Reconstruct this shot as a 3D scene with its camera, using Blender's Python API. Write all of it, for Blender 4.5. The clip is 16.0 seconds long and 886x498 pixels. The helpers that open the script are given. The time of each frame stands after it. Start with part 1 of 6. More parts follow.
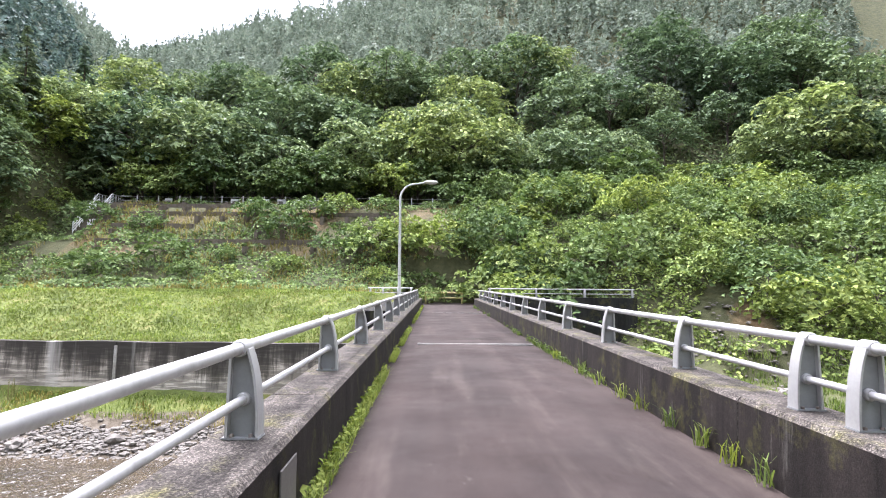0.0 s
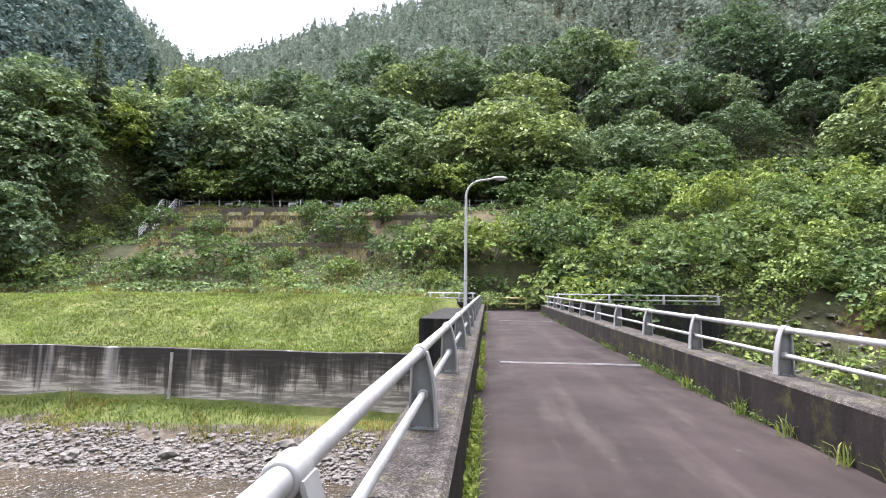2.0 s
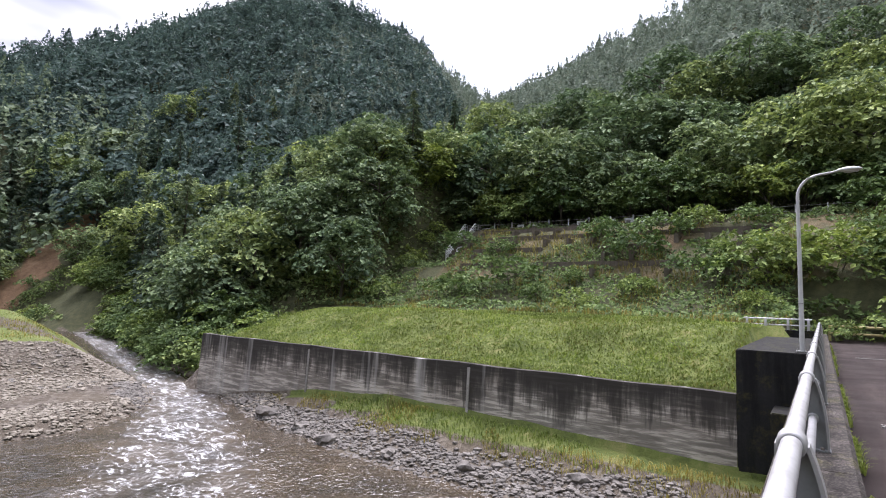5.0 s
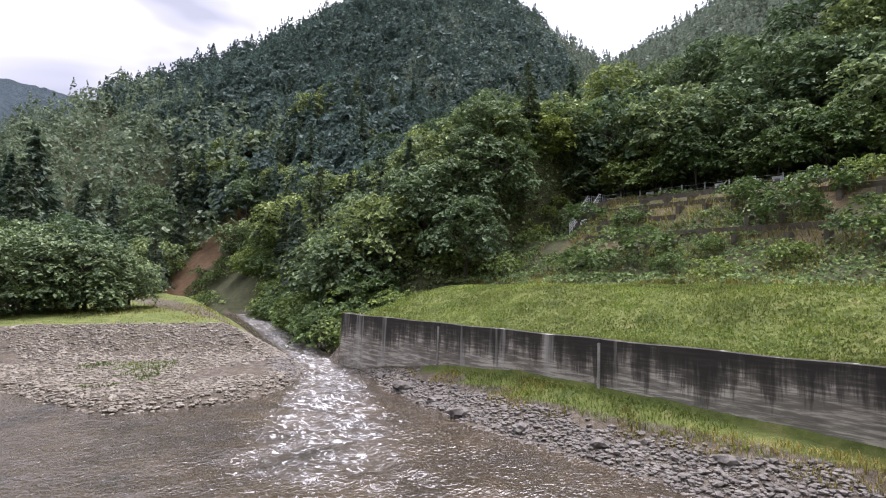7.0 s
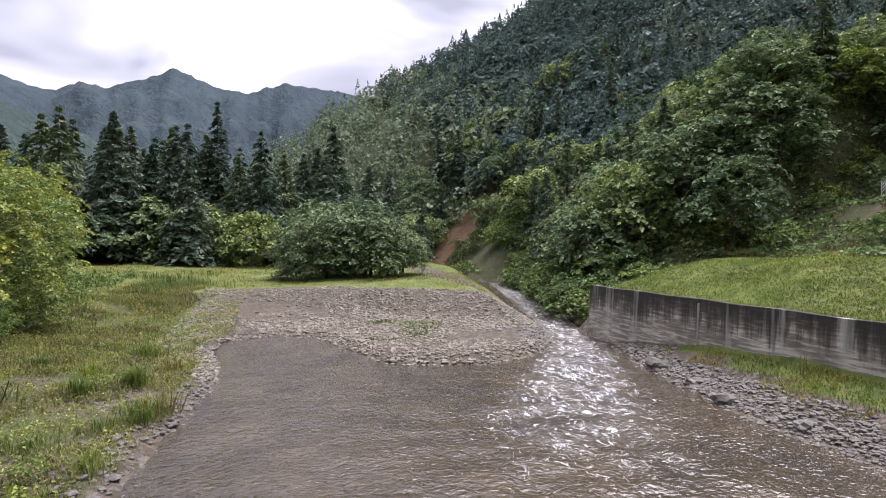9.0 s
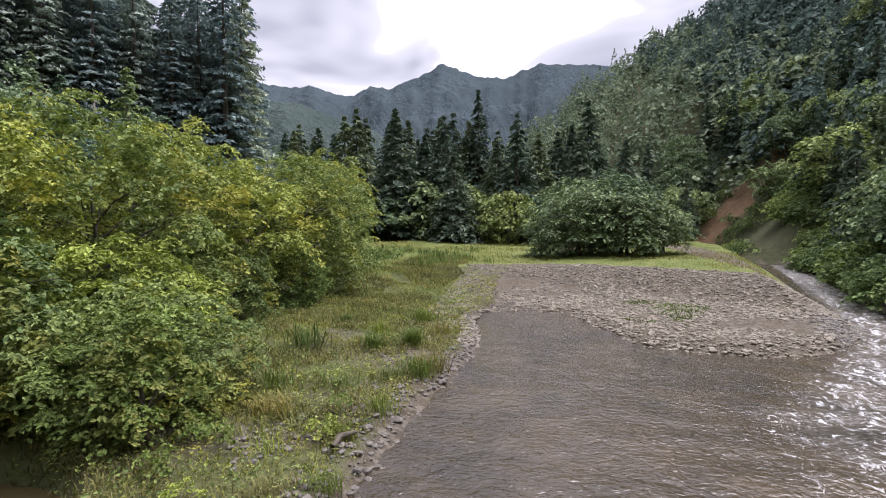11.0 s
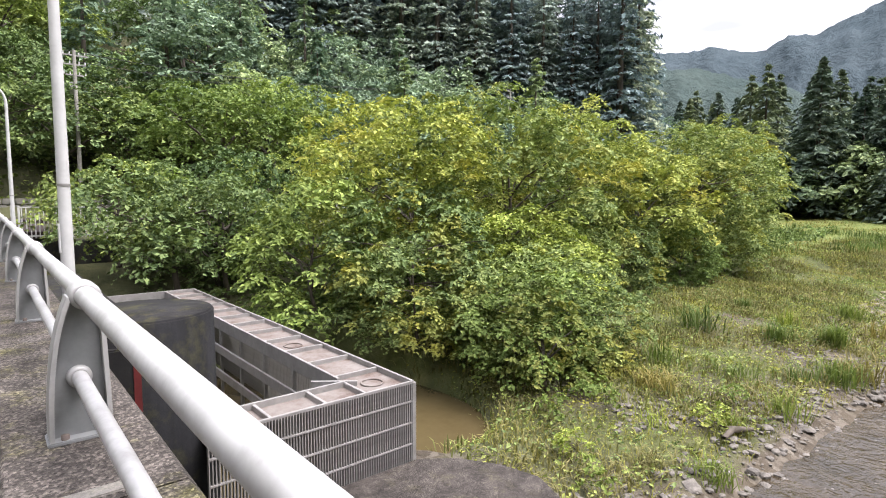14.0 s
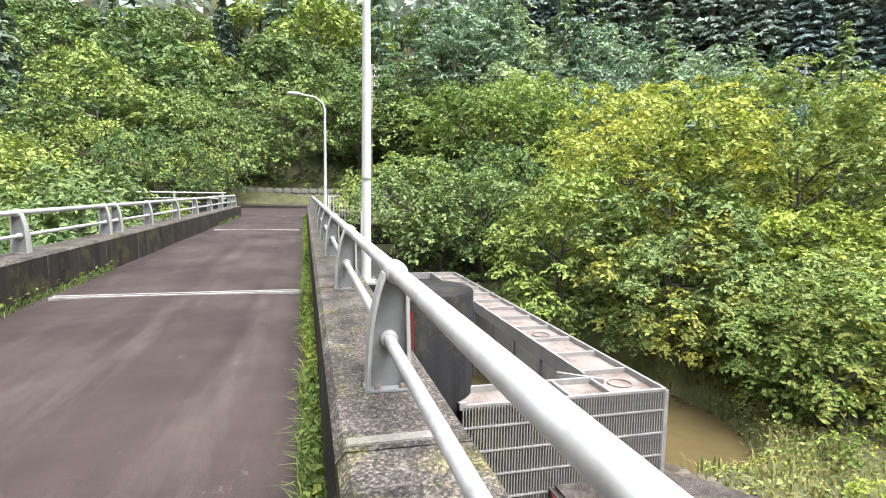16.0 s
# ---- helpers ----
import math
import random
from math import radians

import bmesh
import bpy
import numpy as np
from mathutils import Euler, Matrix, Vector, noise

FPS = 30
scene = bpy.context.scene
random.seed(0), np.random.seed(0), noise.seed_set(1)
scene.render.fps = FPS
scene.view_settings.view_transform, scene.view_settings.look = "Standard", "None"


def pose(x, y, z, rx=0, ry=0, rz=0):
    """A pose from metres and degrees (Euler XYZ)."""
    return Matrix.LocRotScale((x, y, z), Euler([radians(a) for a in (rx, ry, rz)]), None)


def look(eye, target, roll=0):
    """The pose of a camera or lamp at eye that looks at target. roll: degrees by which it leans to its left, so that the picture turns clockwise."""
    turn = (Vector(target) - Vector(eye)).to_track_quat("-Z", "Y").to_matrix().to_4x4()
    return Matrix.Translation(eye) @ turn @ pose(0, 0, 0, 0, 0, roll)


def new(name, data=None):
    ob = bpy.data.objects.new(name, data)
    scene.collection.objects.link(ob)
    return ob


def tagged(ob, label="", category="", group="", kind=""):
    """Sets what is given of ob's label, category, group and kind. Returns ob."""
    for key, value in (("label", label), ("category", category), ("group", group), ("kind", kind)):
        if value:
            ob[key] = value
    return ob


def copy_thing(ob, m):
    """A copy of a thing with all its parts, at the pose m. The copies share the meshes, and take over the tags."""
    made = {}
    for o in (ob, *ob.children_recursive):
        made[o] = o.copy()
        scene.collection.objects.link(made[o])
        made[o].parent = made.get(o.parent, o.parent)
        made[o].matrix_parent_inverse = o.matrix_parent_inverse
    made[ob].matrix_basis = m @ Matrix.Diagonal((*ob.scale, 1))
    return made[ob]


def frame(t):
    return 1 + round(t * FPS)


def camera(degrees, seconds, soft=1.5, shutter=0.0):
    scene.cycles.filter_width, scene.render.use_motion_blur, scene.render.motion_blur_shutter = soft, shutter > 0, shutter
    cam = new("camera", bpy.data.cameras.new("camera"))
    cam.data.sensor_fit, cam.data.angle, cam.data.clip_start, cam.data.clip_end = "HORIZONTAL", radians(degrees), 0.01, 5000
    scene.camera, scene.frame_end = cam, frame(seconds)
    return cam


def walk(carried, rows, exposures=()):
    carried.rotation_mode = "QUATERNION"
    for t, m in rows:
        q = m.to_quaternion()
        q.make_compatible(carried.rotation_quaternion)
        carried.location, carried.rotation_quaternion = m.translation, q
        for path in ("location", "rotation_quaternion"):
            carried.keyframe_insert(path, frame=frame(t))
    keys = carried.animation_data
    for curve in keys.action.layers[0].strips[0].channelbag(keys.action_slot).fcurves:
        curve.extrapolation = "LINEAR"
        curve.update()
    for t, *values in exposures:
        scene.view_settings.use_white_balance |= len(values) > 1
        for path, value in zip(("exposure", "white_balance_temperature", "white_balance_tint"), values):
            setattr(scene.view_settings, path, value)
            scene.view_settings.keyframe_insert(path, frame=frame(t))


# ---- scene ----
cam = camera(78.82, 16.0, 1.1)
EXPOSURES = [(0.0, 1.44, 5930, 20), (0.5, 1.42, 5930, 20), (1.0, 1.22, 5930, 20), (1.5, 1.16, 5930, 20), (3.0, 1.16, 5930, 20), (3.5, 1.08, 5930, 20), (4.5, 0.8, 5930, 21), (5.0, 0.42, 5930, 22), (7.5, 0.33, 6040, 23), (8.5, 0.33, 6040, 23), (9.5, 0.08, 6050, 22), (12.0, 0.12, 6200, 21), (13.0, 0.47, 6300, 20), (14.0, 0.78, 6250, 18), (15.0, 1.05, 6200, 15), (16.0, 1.25, 6200, 12)]

PATH = [
    (0, 1.194, -0.775, 1.478, 93.73, -0.46, -0.80),
    (0.5, 0.946, -0.335, 1.504, 93.84, -0.44, 0.68),
    (1, 0.762, 0.220, 1.509, 93.93, -0.50, 1.51),
    (1.5, 0.588, 0.753, 1.515, 93.99, -0.52, 2.80),
    (2, 0.493, 1.270, 1.541, 94.09, -0.65, 4.75),
    (2.5, 0.404, 1.758, 1.546, 93.93, -0.78, 8.50),
    (3, 0.322, 2.162, 1.567, 93.66, -1.00, 13.76),
    (3.5, 0.251, 2.385, 1.585, 93.97, -1.28, 18.53),
    (4, 0.217, 2.530, 1.609, 94.22, -1.35, 23.34),
    (4.5, 0.163, 2.623, 1.610, 94.79, -1.57, 29.17),
    (5, 0.111, 2.636, 1.585, 95.48, -1.78, 34.93),
    (5.2, 0.100, 2.644, 1.572, 95.56, -1.62, 36.92),
    (7.3, 0.124, 2.648, 1.595, 92.02, 0.10, 50.62),
    (7.5, 0.125, 2.648, 1.590, 91.55, -0.06, 52.66),
    (8, 0.132, 2.644, 1.575, 91.09, -0.22, 57.35),
    (8.5, 0.167, 2.620, 1.568, 90.63, -0.19, 64.00),
    (9, 0.144, 2.614, 1.583, 89.88, 0.07, 73.91),
    (9.5, 0.127, 2.649, 1.610, 89.32, 0.26, 82.05),
    (9.7, 0.126, 2.665, 1.616, 89.10, 0.12, 84.76),
    (11.8, 0.052, 2.564, 1.439, 87.04, 0.39, 109.87),
    (12, 0.071, 2.563, 1.444, 86.88, 0.24, 112.40),
    (12.5, 0.113, 2.567, 1.472, 86.23, 0.19, 118.97),
    (13, 0.142, 2.530, 1.500, 85.61, 0.09, 125.83),
    (13.5, 0.209, 2.462, 1.488, 85.21, 0.02, 132.65),
    (14, 0.269, 2.427, 1.427, 85.05, -0.24, 139.70),
    (14.5, 0.303, 2.459, 1.434, 84.68, -0.24, 147.05),
    (15, 0.338, 2.455, 1.436, 84.27, -0.46, 154.27),
    (15.5, 0.370, 2.429, 1.437, 84.01, -0.79, 161.22),
    (16, 0.395, 2.421, 1.439, 83.99, -0.94, 165.71),
]
walk(cam, [(t, pose(x, y, z, rx, ry, rz)) for t, x, y, z, rx, ry, rz in PATH], EXPOSURES)

# ---- sky, sun ----
SUN_EL, SUN_AZ = radians(66), radians(-35)      # height, and turn from +y towards +x
sky_world = bpy.data.worlds.new("sky_world")
scene.world = sky_world
sky_world.use_nodes = True
wt = sky_world.node_tree
sky = wt.nodes.new("ShaderNodeTexSky")
sky.sky_type, sky.sun_disc = "NISHITA", False
sky.sun_elevation, sky.sun_rotation = SUN_EL, SUN_AZ
sky.dust_density, sky.air_density = 3.0, 1.0
cloud_mix = wt.nodes.new("ShaderNodeMix")
cloud_mix.data_type = "RGBA"
cloud_mix.inputs[0].default_value = 0.88
cloud_mix.inputs[7].default_value = (9.2, 9.5, 10.0, 1)
wt.links.new(sky.outputs[0], cloud_mix.inputs[6])
wt.links.new(cloud_mix.outputs[2], wt.nodes["Background"].inputs[0])
wt.nodes["Background"].inputs[1].default_value = 0.155

sun = new("sun", bpy.data.lights.new("sun", "SUN"))
sun.data.energy, sun.data.angle, sun.data.color = 5.6, radians(40), (1.0, 0.96, 0.9)
sun.matrix_world = look((80 * math.sin(SUN_AZ) * math.cos(SUN_EL), 80 * math.cos(SUN_AZ) * math.cos(SUN_EL), 80 * math.sin(SUN_EL)), (0, 0, 0))


# ---- materials ----
def material(name, rough=0.8, metal=0.0, spec=0.5):
    m = bpy.data.materials.new(name)
    m.use_nodes = True
    b = m.node_tree.nodes["Principled BSDF"]
    b.inputs["Roughness"].default_value = rough
    b.inputs["Metallic"].default_value = metal
    b.inputs["Specular IOR Level"].default_value = spec
    return m, m.node_tree, b


def coords(nt, scale=(1, 1, 1)):
    tc = nt.nodes.new("ShaderNodeTexCoord")
    mp = nt.nodes.new("ShaderNodeMapping")
    mp.inputs["Scale"].default_value = scale
    nt.links.new(tc.outputs["Object"], mp.inputs["Vector"])
    return mp.outputs["Vector"]


def noise_tex(nt, vec, scale, detail=5.0, rough=0.6, twist=0.0):
    n = nt.nodes.new("ShaderNodeTexNoise")
    n.inputs["Scale"].default_value, n.inputs["Detail"].default_value, n.inputs["Roughness"].default_value = scale, detail, rough
    n.inputs["Distortion"].default_value = twist
    nt.links.new(vec, n.inputs["Vector"])
    return n.outputs["Fac"]


def ramp(nt, fac, stops):
    r = nt.nodes.new("ShaderNodeValToRGB")
    el = r.color_ramp.elements
    while len(el) < len(stops):
        el.new(0.5)
    for e, (p, c) in zip(el, stops):
        e.position, e.color = p, (*c, 1) if len(c) == 3 else c
    nt.links.new(fac, r.inputs["Fac"])
    return r.outputs["Color"]


def grey(v):
    return (v, v, v)


def mix(nt, fac, a, b, mode="MIX"):
    m = nt.nodes.new("ShaderNodeMix")
    m.data_type, m.blend_type = "RGBA", mode
    for sock, v in ((m.inputs[0], fac), (m.inputs[6], a), (m.inputs[7], b)):
        if isinstance(v, (int, float)):
            sock.default_value = v
        elif isinstance(v, tuple):
            sock.default_value = (*v, 1)
        else:
            nt.links.new(v, sock)
    return m.outputs[2]


def bump(nt, b, height, strength, distance):
    n = nt.nodes.new("ShaderNodeBump")
    n.inputs["Strength"].default_value, n.inputs["Distance"].default_value = strength, distance
    nt.links.new(height, n.inputs["Height"])
    nt.links.new(n.outputs["Normal"], b.inputs["Normal"])


def foliage(name, dark, mid, light, yellow=None, rough=0.7, through_light=0.3, passed=(1.1, 1.15, 0.7)):
    """Leaves: tone by plant and by leaf, some light passing through."""
    m, nt, b = material(name, rough, 0, 0.15)
    geo = nt.nodes.new("ShaderNodeNewGeometry")
    info = nt.nodes.new("ShaderNodeObjectInfo")
    leaf = ramp(nt, geo.outputs["Random Per Island"], [(0.0, dark), (0.5, mid), (1.0, light)])
    tone = ramp(nt, info.outputs["Random"], [(0.0, (0.58, 0.66, 0.72)), (0.5, (0.95, 0.97, 1)), (1.0, (1.42, 1.3, 0.95))])
    col = mix(nt, 1.0, leaf, tone, "MULTIPLY")
    if yellow:
        patch = ramp(nt, noise_tex(nt, coords(nt), 0.4, 2), [(0.5, grey(0)), (0.66, grey(0.7))])
        col = mix(nt, patch, col, yellow)
    else:
        patch = ramp(nt, noise_tex(nt, coords(nt), 0.3, 2), [(0.3, grey(0.62)), (0.7, grey(1.3))])
        col = mix(nt, 1.0, col, patch, "MULTIPLY")
    nt.links.new(col, b.inputs["Base Color"])
    tr = nt.nodes.new("ShaderNodeBsdfTranslucent")
    nt.links.new(mix(nt, 1.0, col, passed, "MULTIPLY"), tr.inputs["Color"])
    sh = nt.nodes.new("ShaderNodeMixShader")
    sh.inputs[0].default_value = through_light
    nt.links.new(b.outputs[0], sh.inputs[1])
    nt.links.new(tr.outputs[0], sh.inputs[2])
    nt.links.new(sh.outputs[0], nt.nodes["Material Output"].inputs["Surface"])
    return m


LEAF_BROAD = foliage("leaf_broad", (0.076, 0.112, 0.061), (0.165, 0.222, 0.113), (0.320, 0.393, 0.194), through_light=0.2, passed=(1.05, 1.08, 0.85))
LEAF_VINE = foliage("leaf_vine", (0.069, 0.105, 0.038), (0.147, 0.205, 0.075), (0.275, 0.346, 0.128), through_light=0.2)
LEAF_FRESH = foliage("leaf_fresh", (0.104, 0.150, 0.099), (0.195, 0.267, 0.169), (0.325, 0.416, 0.255), through_light=0.22, passed=(1, 1.05, 0.9))
LEAF_YELLOW = foliage("leaf_yellow", (0.086, 0.121, 0.038), (0.193, 0.247, 0.082), (0.335, 0.390, 0.134), (0.375, 0.345, 0.062), through_light=0.24)
LEAF_BRIGHT = foliage("leaf_bright", (0.110, 0.156, 0.038), (0.215, 0.280, 0.072), (0.335, 0.400, 0.110), through_light=0.25)
LEAF_CONIFER = foliage("leaf_conifer", (0.060, 0.085, 0.062), (0.122, 0.163, 0.115), (0.215, 0.265, 0.177), through_light=0.16, passed=(1, 1.03, 0.9))
# hill, cedar and far leaves: distance haze mixed into the colour, paler and bluer
LEAF_HILL_HAZED = foliage("leaf_hill_hazed", (0.095, 0.137, 0.116), (0.139, 0.189, 0.155), (0.200, 0.258, 0.199), through_light=0.24, passed=(1, 1.02, 0.95))
LEAF_CEDAR_HAZED = foliage("leaf_cedar_hazed", (0.147, 0.193, 0.194), (0.256, 0.316, 0.306), (0.410, 0.480, 0.448), through_light=0.22, passed=(1, 1.02, 0.95))
LEAF_FAR_HAZED = foliage("leaf_far_hazed", (0.108, 0.148, 0.156), (0.138, 0.182, 0.190), (0.172, 0.218, 0.222), through_light=0.3, passed=(1, 1.02, 1))
GRASS = foliage("grass_blade", (0.085, 0.120, 0.028), (0.145, 0.192, 0.046), (0.225, 0.270, 0.080), through_light=0.35)
OLIVE_GRASS = foliage("olive_grass_blade", (0.090, 0.100, 0.030), (0.145, 0.155, 0.048), (0.215, 0.215, 0.080), through_light=0.3)
DRYGRASS = foliage("dry_grass_blade", (0.105, 0.098, 0.038), (0.172, 0.160, 0.062), (0.250, 0.226, 0.102), through_light=0.3)


def simple(name, stops, scale=6.0, rough=0.8, metal=0.0, bump_h=0.3, bump_d=0.01, stretch=(1, 1, 1), spec=0.5):
    m, nt, b = material(name, rough, metal, spec)
    v = coords(nt, stretch)
    fine = noise_tex(nt, v, scale * 6, 6, 0.7)
    nt.links.new(mix(nt, 0.35, ramp(nt, noise_tex(nt, v, scale), stops), ramp(nt, fine, stops)), b.inputs["Base Color"])
    bump(nt, b, fine, bump_h, bump_d)
    return m


BARK = simple("bark", [(0.3, (0.03, 0.024, 0.018)), (0.7, (0.11, 0.09, 0.07))], 4, 0.9, stretch=(1, 1, 0.25), bump_h=0.6)
ALU = simple("galvanised_steel", [(0.32, (0.3, 0.29, 0.28)), (0.5, (0.43, 0.425, 0.42)), (0.7, (0.52, 0.515, 0.51))], 4, 0.45, 0.3, 0.05, 0.002)
ALU_WEB = simple("grey_cast_web", [(0.3, (0.16, 0.165, 0.165)), (0.7, (0.24, 0.245, 0.245))], 5, 0.6, 0.2, 0.1, 0.002)
ALU_POST = simple("cast_aluminium", [(0.3, (0.3, 0.295, 0.285)), (0.7, (0.42, 0.415, 0.405))], 6, 0.5, 0.3, 0.08, 0.002)
WHITE_STEEL = simple("white_painted_steel", [(0.3, (0.4, 0.4, 0.39)), (0.7, (0.53, 0.53, 0.52))], 3, 0.45, 0.0, 0.03, 0.002)
YELLOW_STEEL = simple("yellow_painted_steel", [(0.3, (0.5, 0.4, 0.16)), (0.7, (0.6, 0.5, 0.25))], 5, 0.5, 0.0, 0.1, 0.002)
GRATE_STEEL = simple("weathered_steel", [(0.3, (0.19, 0.183, 0.175)), (0.7, (0.34, 0.325, 0.31))], 3, 0.55, 0.3, 0.15, 0.003)
RUST_PLATE = simple("rust_stained_plate", [(0.34, (0.07, 0.04, 0.027)), (0.48, (0.14, 0.115, 0.1)), (0.75, (0.23, 0.212, 0.195))], 2.2, 0.75, 0.1, 0.2, 0.003)
RED_PAINT = simple("faded_red_paint", [(0.3, (0.16, 0.025, 0.025)), (0.7, (0.26, 0.045, 0.04))], 5, 0.7)
STONE = simple("river_stone", [(0.3, (0.05, 0.044, 0.037)), (0.5, (0.115, 0.102, 0.087)), (0.72, (0.25, 0.23, 0.2))], 1.9, 0.8, 0, 0.4, 0.02)
PALE_STONE = simple("pale_cobble", [(0.3, (0.082, 0.068, 0.050)), (0.5, (0.185, 0.160, 0.122)), (0.72, (0.37, 0.335, 0.27))], 1.6, 0.85, 0, 0.4, 0.02)
MUD_STEEL = simple("dark_steel_plate", [(0.3, (0.085, 0.078, 0.072)), (0.7, (0.15, 0.14, 0.13))], 4, 0.5, 0.2)
DARK_WOOD = simple("driftwood", [(0.3, (0.05, 0.04, 0.03)), (0.7, (0.11, 0.09, 0.07))], 5, 0.85)


def concrete(name, stops, moss=0.0, streak=0.0, exposed=0.3, rough=0.88, stones=0.0, pale=0.0):
    """Weathered concrete: blotches, runs of dirt down the face, moss, open grain."""
    m, nt, b = material(name, rough, 0, 0.18)
    v = coords(nt)
    col = mix(nt, 0.4, ramp(nt, noise_tex(nt, v, 1.6, 7, 0.72), stops), ramp(nt, noise_tex(nt, v, 14, 5, 0.75), stops))
    if streak:
        runs = ramp(nt, noise_tex(nt, coords(nt, (1.6, 1.6, 0.12)), 1.5, 5, 0.7), [(0.42, grey(1)), (0.62, grey(1 - streak))])
        col = mix(nt, 1.0, col, runs, "MULTIPLY")
    if pale:
        lime = ramp(nt, noise_tex(nt, coords(nt, (2.2, 2.2, 0.25)), 1.7, 6, 0.72), [(0.6, grey(0)), (0.7, grey(pale))])
        col = mix(nt, lime, col, (0.24, 0.225, 0.2))
    if moss:
        green = ramp(nt, noise_tex(nt, v, 2.2, 7, 0.75), [(0.52, grey(0)), (0.66, grey(moss))])
        col = mix(nt, green, col, (0.10, 0.095, 0.025))
    grain = noise_tex(nt, v, 70, 3, 0.8)
    col = mix(nt, exposed, col, ramp(nt, grain, [(0.4, grey(0.35)), (0.6, grey(1.5))]), "MULTIPLY")
    if stones:
        vor = nt.nodes.new("ShaderNodeTexVoronoi")
        vor.inputs["Scale"].default_value = 95
        nt.links.new(v, vor.inputs["Vector"])
        bit = ramp(nt, vor.outputs["Color"], [(0.15, grey(0.5)), (0.55, grey(1.0)), (0.8, grey(2.0))])
        col = mix(nt, stones, col, bit, "MULTIPLY")
        stain = ramp(nt, noise_tex(nt, v, 3.2, 7, 0.75), [(0.4, grey(0.5)), (0.6, grey(1.2))])
        col = mix(nt, 0.8, col, stain, "MULTIPLY")
        bump(nt, b, vor.outputs["Distance"], 0.5, 0.01)
    else:
        bump(nt, b, grain, 0.5, 0.006)
    nt.links.new(col, b.inputs["Base Color"])
    return m


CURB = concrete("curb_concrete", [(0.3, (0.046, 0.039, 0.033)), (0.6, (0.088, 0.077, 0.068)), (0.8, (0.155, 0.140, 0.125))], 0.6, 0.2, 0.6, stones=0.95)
# side faces: darker base than the curb tops, plus runs, moss and pale patches
CURB_FACE = concrete("streaked_curb_face", [(0.3, (0.015, 0.0115, 0.010)), (0.6, (0.029, 0.023, 0.020)), (0.8, (0.075, 0.065, 0.057))], 0.5, 0.55, 0.35, pale=0.35)
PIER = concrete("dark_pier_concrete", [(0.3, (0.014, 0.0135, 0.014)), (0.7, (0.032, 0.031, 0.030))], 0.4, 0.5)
APRON = concrete("pebbled_concrete", [(0.3, (0.036, 0.031, 0.027)), (0.7, (0.068, 0.059, 0.052))], 0.15, 0.0, 0.6, stones=0.9)


def wall_concrete():
    """Old river wall: board marks, dark crust below the coping, pale runs."""
    m, nt, b = material("river_wall_concrete", 0.9, 0, 0.25)
    v = coords(nt)
    base = ramp(nt, noise_tex(nt, v, 0.5, 6, 0.6), [(0.3, (0.2, 0.175, 0.148)), (0.6, (0.32, 0.29, 0.25)), (0.8, (0.42, 0.39, 0.345))])
    boards = ramp(nt, noise_tex(nt, coords(nt, (0.8, 0.8, 8)), 1.2, 3, 0.6), [(0.4, grey(0.5)), (0.52, grey(0.95)), (0.6, grey(1.9))])
    col = mix(nt, 0.7, base, boards, "MULTIPLY")
    sep = nt.nodes.new("ShaderNodeSeparateXYZ")
    nt.links.new(v, sep.inputs[0])
    drip = noise_tex(nt, coords(nt, (1, 1, 0.07)), 1.4, 6, 0.75)
    add = nt.nodes.new("ShaderNodeMath")
    add.operation = "MULTIPLY_ADD"
    add.inputs[1].default_value, add.inputs[2].default_value = 0.2, 0.0
    nt.links.new(sep.outputs["Z"], add.inputs[0])
    tot = nt.nodes.new("ShaderNodeMath")
    tot.operation = "ADD"
    nt.links.new(add.outputs[0], tot.inputs[0])
    nt.links.new(drip, tot.inputs[1])
    crust = ramp(nt, tot.outputs[0], [(0.2, grey(0)), (0.3, grey(0.7)), (0.44, grey(0.95))])
    col = mix(nt, crust, col, (0.03, 0.027, 0.023))
    pale = ramp(nt, noise_tex(nt, coords(nt, (1, 1, 0.05)), 0.62, 5, 0.65), [(0.56, grey(0)), (0.66, grey(0.75))])
    nt.links.new(mix(nt, pale, col, (0.42, 0.4, 0.37)), b.inputs["Base Color"])
    bump(nt, b, noise_tex(nt, v, 25, 5, 0.7), 0.5, 0.02)
    return m


RIVER_WALL = wall_concrete()


def asphalt():
    m, nt, b = material("damp_asphalt", 0.85, 0, 0.1)
    v = coords(nt)
    col = ramp(nt, noise_tex(nt, v, 0.45, 6, 0.6), [(0.3, (0.022, 0.0165, 0.015)), (0.7, (0.046, 0.035, 0.0315))])
    wheel = ramp(nt, noise_tex(nt, coords(nt, (2.2, 0.05, 1)), 1.0, 4, 0.6), [(0.35, grey(0.85)), (0.7, grey(1.2))])
    col = mix(nt, 1.0, col, wheel, "MULTIPLY")
    scuff = ramp(nt, noise_tex(nt, coords(nt, (1.3, 0.5, 1)), 3.0, 7, 0.8), [(0.63, grey(0)), (0.71, grey(0.5))])
    col = mix(nt, scuff, col, (0.14, 0.122, 0.11))
    dust = ramp(nt, noise_tex(nt, coords(nt, (0.9, 0.12, 1)), 1.6, 6, 0.7), [(0.52, grey(0)), (0.7, grey(0.32))])
    col = mix(nt, dust, col, (0.105, 0.085, 0.072))
    grain = noise_tex(nt, v, 130, 2, 0.8)
    nt.links.new(mix(nt, 0.5, col, ramp(nt, grain, [(0.35, grey(0.5)), (0.65, grey(1.4))]), "MULTIPLY"), b.inputs["Base Color"])
    nt.links.new(ramp(nt, noise_tex(nt, v, 0.8, 4), [(0.35, grey(0.65)), (0.65, grey(0.9))]), b.inputs["Roughness"])
    bump(nt, b, grain, 0.35, 0.006)
    return m


ASPHALT = asphalt()


